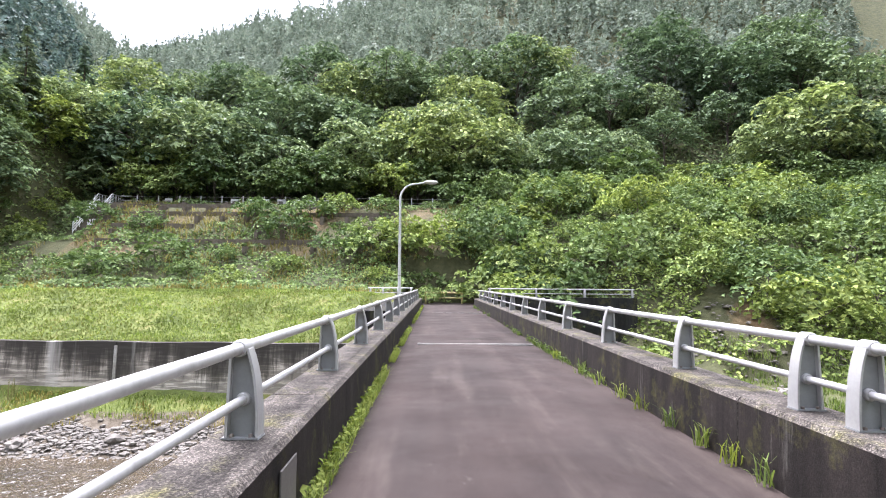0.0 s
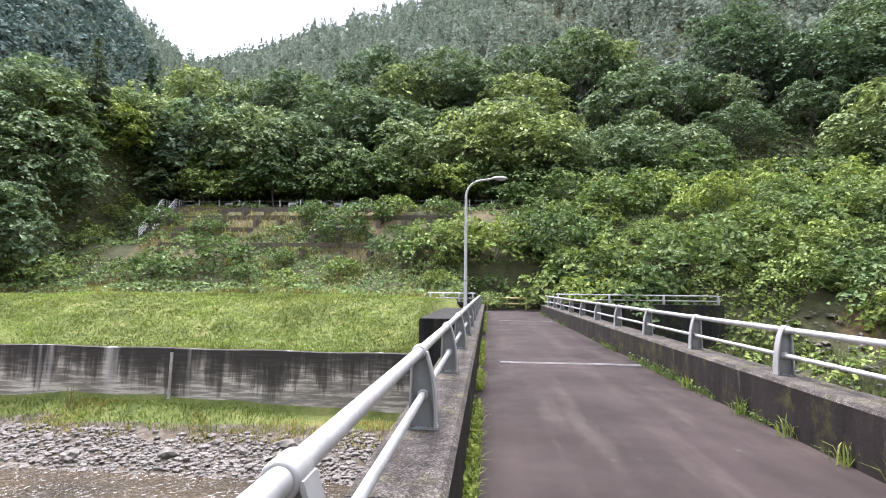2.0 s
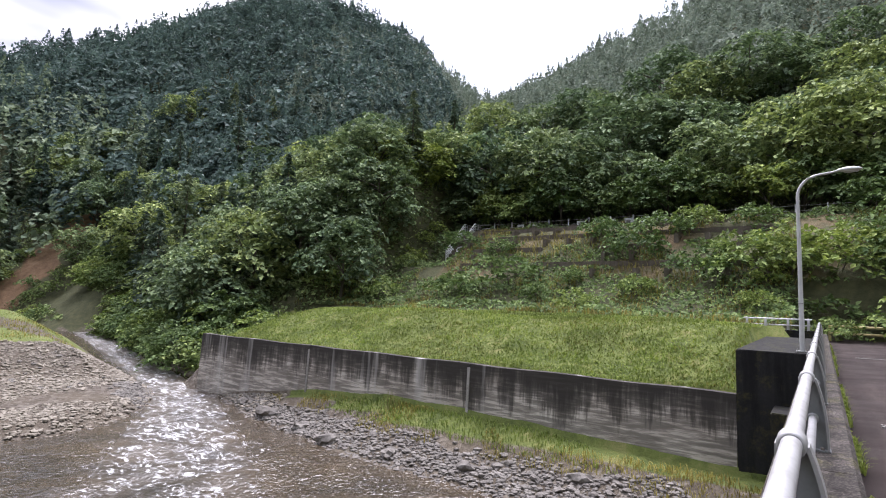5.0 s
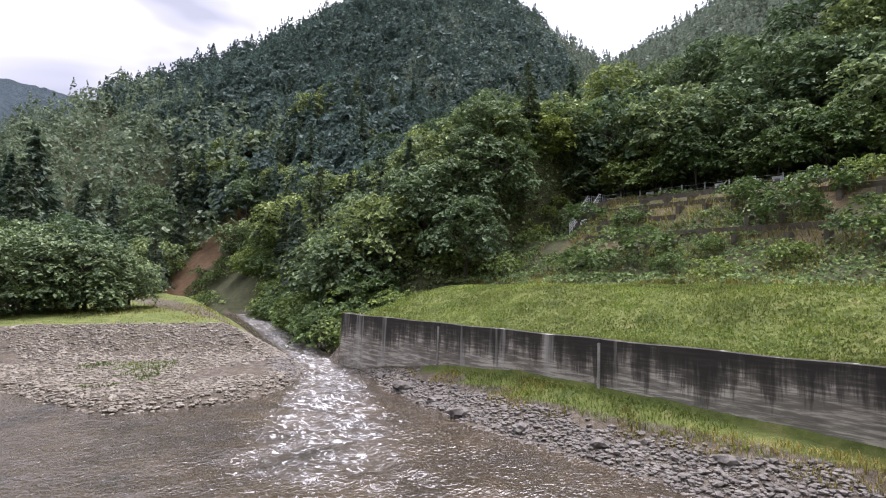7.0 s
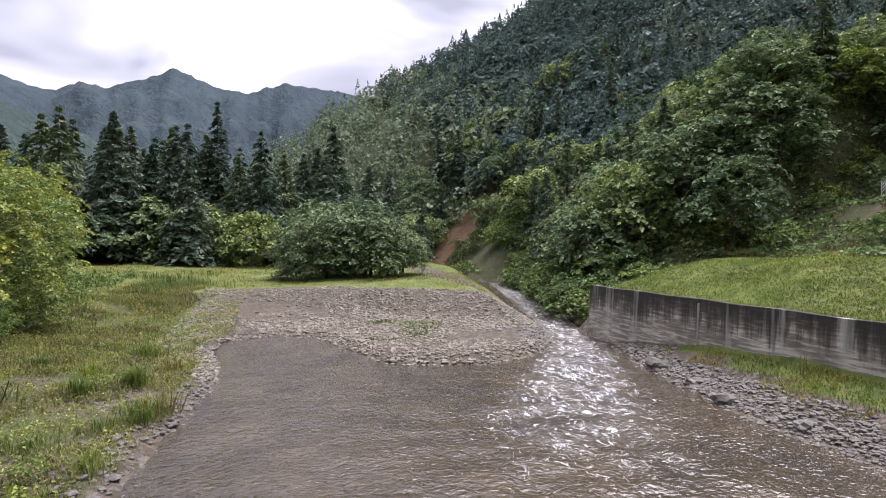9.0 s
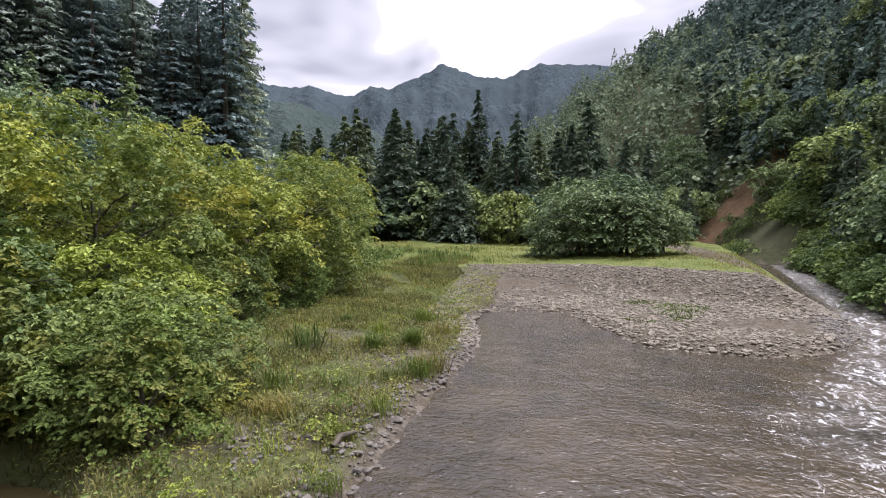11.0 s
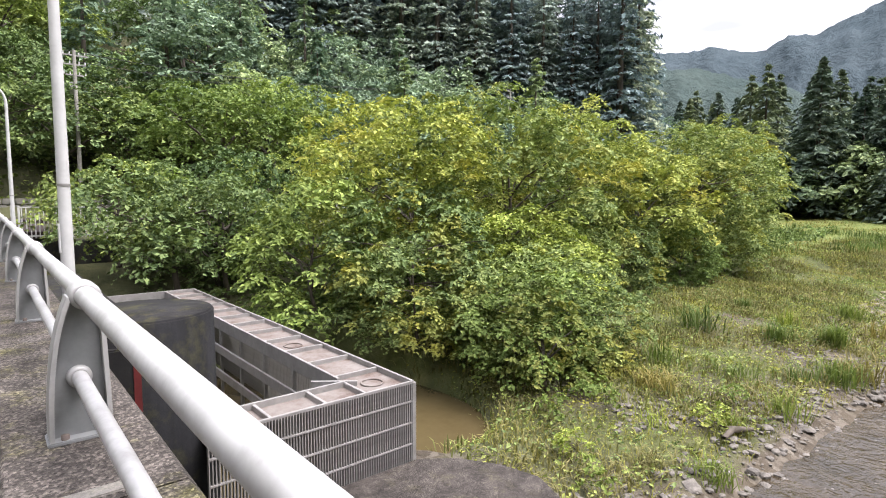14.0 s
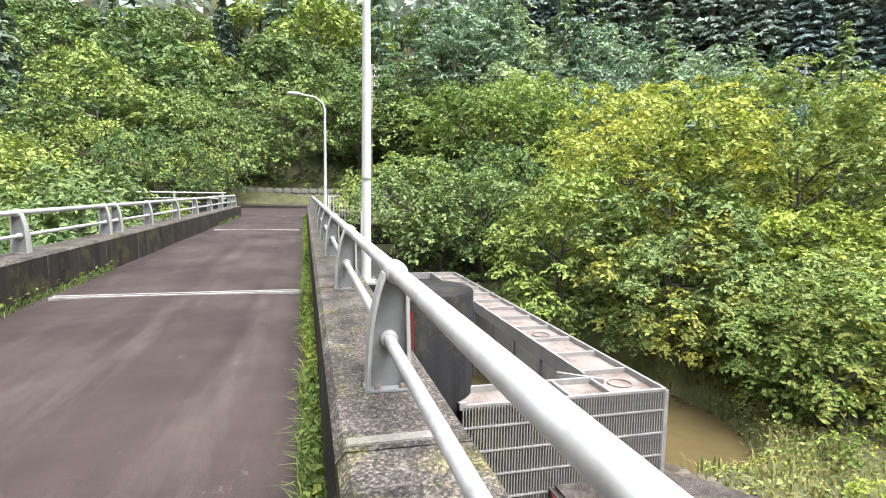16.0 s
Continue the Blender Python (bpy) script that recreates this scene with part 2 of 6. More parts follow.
def ground_mat():
    """Ground by zone: red gravel, green turf, blue bare earth."""
    m, nt, b = material("valley_ground", 0.92, 0, 0.2)
    v = coords(nt)
    zone = nt.nodes.new("ShaderNodeAttribute")
    zone.attribute_name = "zone"
    sep = nt.nodes.new("ShaderNodeSeparateColor")
    nt.links.new(zone.outputs["Color"], sep.inputs[0])
    litter = ramp(nt, noise_tex(nt, v, 1.3, 7, 0.7), [(0.3, (0.035, 0.04, 0.018)), (0.7, (0.095, 0.095, 0.045))])
    turf = ramp(nt, noise_tex(nt, v, 0.8, 8, 0.78), [(0.34, (0.055, 0.075, 0.020)), (0.52, (0.120, 0.145, 0.036)), (0.7, (0.215, 0.195, 0.08))])
    vor = nt.nodes.new("ShaderNodeTexVoronoi")
    vor.inputs["Scale"].default_value = 5.5
    nt.links.new(v, vor.inputs["Vector"])
    pebble = ramp(nt, vor.outputs["Color"], [(0.1, (0.04, 0.032, 0.024)), (0.5, (0.088, 0.073, 0.058)), (0.9, (0.18, 0.16, 0.133))])
    sand = ramp(nt, noise_tex(nt, v, 0.7, 7, 0.7), [(0.35, (0.075, 0.060, 0.040)), (0.65, (0.14, 0.114, 0.078))])
    gravel = mix(nt, ramp(nt, noise_tex(nt, v, 0.35, 6, 0.7), [(0.4, grey(0.35)), (0.6, grey(0.95))]), sand, pebble)
    earth = ramp(nt, noise_tex(nt, v, 0.8, 8, 0.7), [(0.3, (0.095, 0.06, 0.035)), (0.55, (0.19, 0.118, 0.066)), (0.75, (0.27, 0.19, 0.12))])

    def mask(channel, width=0.4):
        add = nt.nodes.new("ShaderNodeMath")
        add.operation = "MULTIPLY_ADD"
        nt.links.new(noise_tex(nt, v, 1.1, 6, 0.75), add.inputs[0])
        add.inputs[1].default_value = width
        nt.links.new(sep.outputs[channel], add.inputs[2])
        return ramp(nt, add.outputs[0], [(0.5 + width / 2 - 0.12, grey(0)), (0.5 + width / 2 + 0.12, grey(1))])

    col = mix(nt, mask(1), litter, turf)
    col = mix(nt, mask(0), col, gravel)
    col = mix(nt, mask(2), col, earth)
    nt.links.new(col, b.inputs["Base Color"])
    bump(nt, b, noise_tex(nt, v, 9, 6, 0.75), 0.7, 0.12)
    return m


GROUND = ground_mat()


def water_mat():
    """Shallow brown river; the attribute foam carries white water."""
    m, nt, b = material("river_water", 0.05, 0, 1.0)
    b.inputs["IOR"].default_value = 1.33
    v = coords(nt)
    bed = ramp(nt, noise_tex(nt, v, 0.3, 7, 0.7), [(0.3, (0.022, 0.018, 0.012)), (0.7, (0.075, 0.056, 0.034))])
    at = nt.nodes.new("ShaderNodeAttribute")
    at.attribute_name = "foam"
    streaks = noise_tex(nt, coords(nt, (0.9, 1.5, 1)), 1.5, 9, 0.74, 1.6)
    mul = nt.nodes.new("ShaderNodeMath")
    mul.operation = "MULTIPLY_ADD"
    mul.inputs[1].default_value = 0.18
    nt.links.new(at.outputs["Fac"], mul.inputs[0])
    nt.links.new(streaks, mul.inputs[2])
    white = ramp(nt, mul.outputs[0], [(0.68, grey(0)), (0.73, grey(0.55)), (0.8, grey(1.0))])
    nt.links.new(mix(nt, white, bed, (0.62, 0.63, 0.64)), b.inputs["Base Color"])
    nt.links.new(mix(nt, white, mix(nt, at.outputs["Fac"], grey(0.06), grey(0.4)), grey(0.8)), b.inputs["Roughness"])
    ripple = mix(nt, 0.45, noise_tex(nt, coords(nt, (1.3, 1.0, 1)), 2.1, 2, 0.55, 0.5), noise_tex(nt, coords(nt, (1.2, 1.0, 1)), 5.2, 2, 0.55, 0.4))
    bump(nt, b, ripple, 1.0, 0.12)
    return m


WATER = water_mat()
POND = simple("muddy_water", [(0.3, (0.060, 0.045, 0.020)), (0.7, (0.092, 0.071, 0.034))], 0.5, 0.12, 0, 0.05, 0.01, spec=0.25)


# ---- mesh helpers ----
def mesh_of(name, verts, faces, mat=None, smooth=False):
    """One mesh from numpy arrays; faces all of one size."""
    me = bpy.data.meshes.new(name)
    verts, faces = np.asarray(verts, np.float32), np.asarray(faces, np.int32)
    n, k = faces.shape
    me.vertices.add(len(verts))
    me.vertices.foreach_set("co", verts.ravel())
    me.loops.add(n * k)
    me.loops.foreach_set("vertex_index", faces.ravel())
    me.polygons.add(n)
    me.polygons.foreach_set("loop_start", np.arange(0, n * k, k, dtype=np.int32))
    me.polygons.foreach_set("use_smooth", np.full(n, smooth))
    me.update(calc_edges=True)
    if mat:
        me.materials.append(mat)
    return me


def part(name, bm, mat, parent=None, label="", smooth=False):
    """Links a bmesh, or a ready mesh, as one object under a thing or a part."""
    if isinstance(bm, bmesh.types.BMesh):
        me = bpy.data.meshes.new(name)
        for f in bm.faces:
            f.smooth = smooth
        bm.to_mesh(me)
        bm.free()
        if mat:
            me.materials.append(mat)
    else:
        me = bm
    ob = new(name, me)
    ob.parent = parent
    return tagged(ob, label)


def box_bm(x0, x1, y0, y1, z0, z1, bevel=0.0):
    bm = bmesh.new()
    bmesh.ops.create_cube(bm, size=1, matrix=Matrix.Translation(((x0 + x1) / 2, (y0 + y1) / 2, (z0 + z1) / 2)) @ Matrix.Diagonal((x1 - x0, y1 - y0, z1 - z0, 1)))
    if bevel:
        bmesh.ops.bevel(bm, geom=list(bm.edges), offset=bevel, segments=2, affect="EDGES", clamp_overlap=True)
    return bm


def tube_arrays(points, radii, sides=8):
    """Vertices and quads of a tube along points."""
    pts = [Vector(p) for p in points]
    vs, fs = [], []
    for i, p in enumerate(pts):
        d = (pts[min(i + 1, len(pts) - 1)] - pts[max(i - 1, 0)]).normalized()
        a = d.cross(Vector((0.31, 0.87, 0.12)) if abs(d.z) > 0.5 else Vector((0, 0, 1))).normalized()
        c = d.cross(a)
        for s in range(sides):
            w = 2 * math.pi * s / sides
            vs.append(p + (a * math.cos(w) + c * math.sin(w)) * radii[i])
        if i:
            for s in range(sides):
                fs.append((len(vs) - 2 * sides + s, len(vs) - 2 * sides + (s + 1) % sides, len(vs) - sides + (s + 1) % sides, len(vs) - sides + s))
    return vs, fs


def tube_mesh(name, tubes, mat, sides=8):
    vs, fs = [], []
    for points, radii in tubes:
        v, f = tube_arrays(points, radii, sides)
        fs += [tuple(i + len(vs) for i in q) for q in f]
        vs += v
    return mesh_of(name, [tuple(v) for v in vs], fs, mat, True)


def leaves(centres, normals, size, rng, width=0.55, spread=0.6):
    """Folded leaf blades, four corners and two triangles each."""
    n = len(centres)
    nor = normals + rng.normal(0, spread, (n, 3))
    nor /= np.linalg.norm(nor, axis=1, keepdims=True) + 1e-9
    d = rng.normal(0, 1, (n, 3))
    d -= (d * nor).sum(1, keepdims=True) * nor
    d /= np.linalg.norm(d, axis=1, keepdims=True) + 1e-9
    s = np.cross(nor, d)
    L = (size * rng.uniform(0.6, 1.35, n))[:, None] if np.isscalar(size) else (size * rng.uniform(0.7, 1.3, n))[:, None]
    base = centres - d * L * 0.5
    tip = centres + d * L * 0.5 - nor * L * 0.12
    lft = centres + s * L * width * 0.5 + nor * L * 0.1
    rgt = centres - s * L * width * 0.5 + nor * L * 0.1
    v = np.stack([base, lft, tip, rgt], 1).reshape(-1, 3)
    i = np.arange(n)[:, None] * 4
    f = np.concatenate([i + np.array([[0, 2, 1]]), i + np.array([[0, 3, 2]])], 1).reshape(-1, 3)
    return v, f


def blades(feet, height, rng, lean=0.45, width=0.1):
    """Grass blades, three triangles each, bent to one side."""
    n = len(feet)
    a = rng.uniform(0, 2 * math.pi, n)
    out = np.stack([np.cos(a), np.sin(a), np.zeros(n)], 1)
    side = np.stack([-np.sin(a), np.cos(a), np.zeros(n)], 1)
    h = (height * rng.uniform(0.5, 1.3, n))[:, None]
    ln = (lean * rng.uniform(0.2, 1.6, n))[:, None]
    up = np.array([[0, 0, 1.0]])
    w = h * width
    mid = feet + up * h * 0.6 + out * h * ln * 0.35
    tip = feet + up * h * (1 - 0.3 * ln) + out * h * ln
    v = np.stack([feet - side * w * 0.5, feet + side * w * 0.5, mid - side * w * 0.45, mid + side * w * 0.45, tip], 1).reshape(-1, 3)
    i = np.arange(n)[:, None] * 5
    f = np.concatenate([i + np.array([[0, 1, 3]]), i + np.array([[0, 3, 2]]), i + np.array([[2, 3, 4]])], 1).reshape(-1, 3)
    return v, f


def smooth01(a, b, v):
    t = np.clip((v - a) / (b - a), 0, 1)
    return t * t * (3 - 2 * t)


def fbm(x, y, scale, seed=0.0, octaves=4):
    """Smooth numpy noise made of turned sine products."""
    out, amp, f = np.zeros_like(x, dtype=float), 1.0, 1.0 / scale
    for k in range(octaves):
        c, s = math.cos(1.1 * k + seed), math.sin(1.1 * k + seed)
        u, w = (x * c - y * s) * f + 3.7 * k + seed, (x * s + y * c) * f - 1.9 * k
        out += amp * np.sin(u + 1.3 * np.sin(w * 0.7)) * np.sin(w + 1.7 * np.sin(u * 0.6))
        amp, f = amp * 0.5, f * 2.1
    return out


# ---- shape of the valley ----
WATER_Z = -4.7
RIVER = [(60, 17), (20, 18.2), (-8, 18.8), (-10.8, 18.9), (-16.2, 19.1), (-19.5, 19.7), (-24, 20.6), (-30, 22.7), (-38, 24.8), (-50, 27.8), (-62, 31.5), (-84, 37), (-130, 46),
         (-130, 43), (-84, 34), (-62, 28), (-50, 24.6), (-39.5, 22), (-33.5, 20.2), (-30.4, 18.2), (-28.2, 15.6), (-27.2, 13), (-27.7, 10.6), (-28.8, 8), (-31.9, 6.6), (-37.4, 4.6), (-39, 1.5), (-37.9, -1.3),
         (-34.5, -1.7), (-29.6, -0.9), (-25.5, -0.8), (-22.2, -1.1), (-18.2, -1.5), (-15.5, -1.7), (-10.5, -1.9), (-4, -2.2), (4, -2.5), (60, -4)]


def far_bank(x):
    """The far edge of the stream, as y for each x."""
    return np.interp(x, [-130, -84, -62, -50, -38, -30, -24], [46, 37, 31.5, 27.8, 24.8, 22.7, 20.6])


def west_edge(y):
    """Where the west flat breaks down to the gravel, as x for each y."""
    return np.interp(y, [-16, -7, -2.4, 3.2, 8.8, 13.8, 19.5, 26], [-36, -52, -57, -57.5, -54.5, -50, -46, -56])


def river_distance(x, y):
    """Metres to the river's edge, negative on the water."""
    best, inside = np.full(x.shape, 1e9), np.zeros(x.shape, bool)
    for (ax, ay), (bx, by) in zip(RIVER, RIVER[1:] + RIVER[:1]):
        dx, dy = bx - ax, by - ay
        t = np.clip(((x - ax) * dx + (y - ay) * dy) / (dx * dx + dy * dy), 0, 1)
        best = np.minimum(best, np.hypot(x - ax - t * dx, y - ay - t * dy))
        if ay != by:
            inside ^= ((ay > y) != (by > y)) & (x < ax + (y - ay) / (by - ay) * dx)
    return np.where(inside, -best, best)


WEST_RIDGE = [(-270, 0, 46), (-264, 28, 64), (-255, 53, 78), (-247, 70, 87), (-239, 84, 95), (-228, 102, 103), (-215, 121, 111), (-203, 134, 122), (-185, 152, 133), (-168, 171, 127), (-158, 179, 121), (-149, 187, 108), (-146, 189, 101), (-137, 196, 99), (-130, 200, 98), (-125, 203, 88), (-121, 205, 72)]


def ridge_hill(x, y, ridge, slope):
    out = np.full(x.shape, -50.0)
    for (ax, ay, az), (bx, by, bz) in zip(ridge, ridge[1:]):
        dx, dy = bx - ax, by - ay
        t = np.clip(((x - ax) * dx + (y - ay) * dy) / (dx * dx + dy * dy), 0, 1)
        out = np.maximum(out, az + t * (bz - az) - slope * np.hypot(x - ax - t * dx, y - ay - t * dy))
    return out


def ground_height(x, y):
    x, y = np.asarray(x, float), np.asarray(y, float)
    sd = river_distance(x, y)
    z = WATER_Z + np.where(sd < 0, np.maximum(sd * 0.25, -0.6), 0.06 + np.minimum(sd * 0.3, 0.3) + np.minimum(sd, 12) * 0.03)
    # north strip below the river wall, then the turf bank behind it
    north = (x > -36) & (y > np.where(x > -24, 14, far_bank(x) - 1.2))
    z = np.where(north & (sd > 0), WATER_Z + 0.05 + np.minimum(sd * 0.4, 0.95 + 0.033 * np.clip(-3 - x, 0, 31)) + 0.05 * fbm(x, y, 1.1, 3), z)
    end = smooth01(-37, -31.5, x)
    bank = -1.24 + 2.15 * smooth01(22.8, 30.5, y) * (0.35 + 0.65 * smooth01(-36, -28, x)) + 0.12 * fbm(x, y, 3, 2)
    z = np.where((y > 23.2) & (x < 3), z + (bank - z) * end * smooth01(23.2, 23.5, y), z)
    # west flat behind the cobbled bank
    top = west_edge(y)
    d = top - x
    flat = -4.42 + 0.35 * smooth01(-18, -9, d) + 1.7 * smooth01(-9, 0.3, d) + 0.024 * np.clip(d, 0, 90) + 0.1 * fbm(x, y, 4, 1)
    z = np.where((sd > 0) & (y < 30) & (d > -18), np.maximum(z, np.minimum(flat, WATER_Z + 0.06 + sd * 0.55)), z)
    # south bank: scrub, then the road bench
    z = np.where((y < -1) & (x < 2), np.maximum(z, np.where(sd > 0, WATER_Z + 0.08 + np.minimum(sd * 0.13, 1.7) + 0.12 * fbm(x, y, 2.5, 4), -9)), z)
    pool = smooth01(1.25, 0.85, np.hypot((x + 8.1) / 2.2, (y + 9.9) / 3.2))
    z = z - pool * (z - (WATER_Z - 0.5))
    z = np.where(y < -18, np.maximum(z, -4.2 + 4.1 * smooth01(-20, -34, y) * smooth01(-75, -40, x)), z)
    z = np.where((x > 5) & (y < -8), np.maximum(z, -4.2 + 4.1 * smooth01(-8, -30, y)), z)
    # hills
    foot = 37 - 9 * smooth01(9, 20, x)
    low = 0.9 - 4.6 * smooth01(6, 10, x)
    u = np.clip((y - foot) / (57 - foot), 0, 1)
    rise = low + (9.6 - low) * (smooth01(0, 1, u) * (1 - smooth01(6, 10, x)) + np.sin(u * math.pi / 2) * smooth01(6, 10, x))
    ridge_z = np.interp(x, [-300, -160, -124, -109, -96, -84, -70, -58, -48, -35, 0, 60, 200], [30, 55, 74, 74, 74, 77, 80, 85, 88, 92, 106, 128, 150])
    steep = 9.6 + (ridge_z - 9.6) * np.clip((y - 62) / 118, 0, 1) - np.maximum(y - 180, 0) * 0.5
    hill = np.where(y > 62, steep, rise) + np.where(y > 64, 1.5 * fbm(x, y, 22, 3), 0)
    edge = smooth01(-95, -48, x)
    hill_n = np.where(y > foot, z + (hill - z) * np.where(y < 62, edge, np.maximum(edge, smooth01(62, 120, y))), -9)
    z = np.maximum(z, hill_n)
    toe = y - np.interp(x, [-300, -200, -150, -100, -60, -36], [-75, -25, 8, 33, 29, 26])
    z = np.maximum(z, np.minimum(ridge_hill(x, y, WEST_RIDGE, 0.86) + 2 * fbm(x, y, 30, 5), -4 + 0.85 * toe))
    near_w = smooth01(0, 1, (y - far_bank(x) - 1.5) / 28) * smooth01(-33, -42, x) * smooth01(-150, -100, x)
    z = np.where((sd > 0.5) & (near_w > 0), np.maximum(z, np.minimum(-4 + 22 * near_w, WATER_Z + sd)), z)
    south = 0.3 + 0.62 * np.maximum(-y - 52, 0) + 2 * fbm(x, y, 25, 6)
    z = np.maximum(z, np.where(y < -46, -9 + (south + 9) * smooth01(-150, -85, x), -9))
    z = np.maximum(z, np.where(x > 40, -6 + 0.7 * (x - 40), -9))
    z = np.where(x < -150, np.maximum(z, -1 + 0.05 * (-150 - np.maximum(x, -700))), z)
    # cut for the stair
    cut = smooth01(-39.3, -36.3, x) * smooth01(-30.3, -32.7, x) * smooth01(57.3, 57, y)
    z = np.where((cut > 0) & (y > 40), z + (np.minimum(z, np.maximum(9.6 - 0.93 * (57 - y), 5.0)) - z) * cut, z)
    # bed of the bridge approaches
    z = np.where((np.abs(x - 2.2) < 3.4) & (y > 34) & (y < 44.2), np.minimum(z, -0.06), z)
    z = np.where((x > -2.3) & (x < 6) & (y > 23.1) & (y <= 34.5), np.minimum(z, -0.9), z)
    z = np.where((x > -6.2) & (x < 1) & (y > -21.2) & (y < -5.9), np.minimum(z, -5.3), z)
    z = np.where((x > -2.5) & (x < 6) & (y < -28.5) & (y > -42), np.minimum(z, -0.36), z)
    return z


def slide_distance(x, y):
    """Metres to the line of the landslip on the west bank."""
    ax, ay, bx, by = -108.0, 33.5, -114.5, 46.5
    t = np.clip(((x - ax) * (bx - ax) + (y - ay) * (by - ay)) / ((bx - ax) ** 2 + (by - ay) ** 2), 0, 1)
    return np.hypot(x - ax - t * (bx - ax), y - ay - t * (by - ay))


# ---- ground ----
def axis(stops):
    out = [np.arange(a, b, s) for a, b, s in stops]
    return np.concatenate(out + [[stops[-1][1]]])


gx = axis([(-2600, -400, 110), (-400, -150, 12), (-150, -70, 3), (-70, 12, 0.6), (12, 60, 3), (60, 400, 20), (400, 2400, 200)])
gy = axis([(-2400, -300, 150), (-300, -100, 12), (-100, -30, 3), (-30, 64, 0.6), (64, 220, 4), (220, 400, 20), (400, 2400, 200)])
X, Y = np.meshgrid(gx, gy)
Z = ground_height(X, Y)
idx = np.arange(X.size).reshape(X.shape)
quads = np.stack([idx[:-1, :-1], idx[:-1, 1:], idx[1:, 1:], idx[1:, :-1]], -1).reshape(-1, 4)
ground_me = mesh_of("ground", np.stack([X, Y, Z], -1).reshape(-1, 3), quads, GROUND, True)
SD = river_distance(X, Y)
TOP = west_edge(Y) - X
gravel = np.where((SD < np.where((Y < 2) & (X > -40), 0.5, 1.1)) & (SD > -30) & (Z < -3.4), 0.75, 0.0)
gravel = np.maximum(gravel, np.where((TOP > -30) & (TOP < 0.2) & (Y > -4 - 0.2 * np.maximum(TOP, -4)) & (Y < 24) & (X < -24), 0.95, 0))
gravel = np.maximum(gravel, np.where((Y > 14) & (Y < 22.5) & (X > -36) & (SD < 2.4), 0.9, 0))
gravel = np.maximum(gravel, np.where((Y < -0.5) & (Y > -8) & (X > -40) & (SD > 0), 0.5 + 0.12 * fbm(X, Y, 1.6, 3), 0))
gravel = np.maximum(gravel, smooth01(3.5, 1.5, np.hypot((X + 75) * 0.08, Y - 22)) * 0.9)
gravel = np.maximum(gravel, smooth01(1.2, 0.6, np.hypot((X + 92) / 22, (Y - 5) / 4)) * 0.85)
turf = np.where((Y > 19.5) & (Y < 36) & (X > -40) & (X < 1), 0.9, 0.0)
turf = np.maximum(turf, np.where((TOP > 0) & (X > -125) & (Y < 30) & (Y > -30), 0.85, 0))
turf = np.maximum(turf, np.where((Y < -1) & (Y > -22) & (X > -60), 0.46, 0))
turf = np.maximum(turf, np.where((X > 4) & (Y > 14) & (Y < 36), 0.34 + 0.1 * fbm(X, Y, 3, 2), 0))
turf = np.maximum(turf, np.where((Y > 36) & (Y < 57) & (X < 60), 0.35, 0))
earth = smooth01(1.25, 0.75, slide_distance(X, Y) / (3.4 + 0.7 * fbm(X, Y, 3, 2)))
earth = np.maximum(earth, smooth01(1.2, 0.5, np.hypot((X - 20) / 2.2, (Y - 32.5) / 2.5)) * 0.6)
earth = np.maximum(earth, np.where((Y > 44) & (Y < 56) & (X < 3) & (X > -31), 0.4 + 0.12 * fbm(X, Y, 4, 9), 0))
col = np.stack([gravel, turf, earth, np.ones_like(earth)], -1).reshape(-1, 4)
attr = ground_me.attributes.new("zone", "FLOAT_COLOR", "POINT")
attr.data.foreach_set("color", col.astype(np.float32).ravel())
tagged(new("ground", ground_me), "valley floor of turf, river gravel and forest litter", "ground", kind="structure")

# ---- river ----
wx, wy = axis([(-132, -66, 1.0), (-66, 6, 0.3), (6, 60, 3)]), axis([(-6, 33, 0.3), (33, 50, 1.0)])
X, Y = np.meshgrid(wx, wy)
STREAM = [(-130, 44.5), (-84, 35.5), (-62, 29.8), (-50, 26.2), (-39, 23.4), (-31, 20.8), (-24.5, 16.8), (-19, 13.6), (-12, 10.5), (-5, 8)]
best, along = np.full(X.shape, 1e9), np.zeros(X.shape)
for k, ((ax, ay), (bx, by)) in enumerate(zip(STREAM, STREAM[1:])):
    dx, dy = bx - ax, by - ay
    t = np.clip(((X - ax) * dx + (Y - ay) * dy) / (dx * dx + dy * dy), 0, 1)
    dd = np.hypot(X - ax - t * dx, Y - ay - t * dy)
    along = np.where(dd < best, k + t, along)
    best = np.minimum(best, dd)
half = np.interp(along, [0, 3, 4, 5, 6, 7, 8, 9], [2.2, 2.3, 2.5, 3.0, 3.8, 4.8, 5.8, 6.5])
foam = smooth01(1.15, 0.25, best / half) * np.interp(along, [0, 3, 4, 5, 6, 7, 7.6, 8.3, 9], [0.92, 0.92, 0.92, 0.95, 0.9, 0.82, 0.62, 0.3, 0.0])
Zw = WATER_Z + np.maximum(-X - 30, 0) * 0.016 + 0.03 * fbm(X * 1.4, Y, 0.9, 1) + 0.11 * foam * fbm(X, Y * 1.3, 0.9, 7) + 0.04 * foam * fbm(X, Y, 0.5, 8, 2)
keep = river_distance(X, Y) < 1.2
idx = np.arange(X.size).reshape(X.shape)
quads = np.stack([idx[:-1, :-1], idx[:-1, 1:], idx[1:, 1:], idx[1:, :-1]], -1)
quads = quads[keep[:-1, :-1] | keep[1:, 1:]]
river_me = mesh_of("river", np.stack([X, Y, Zw], -1).reshape(-1, 3), quads.reshape(-1, 4), WATER, True)
river_me.attributes.new("foam", "FLOAT", "POINT").data.foreach_set("value", foam.astype(np.float32).ravel())
tagged(new("water", river_me), "shallow brown river breaking into white rapids", "river", kind="structure")
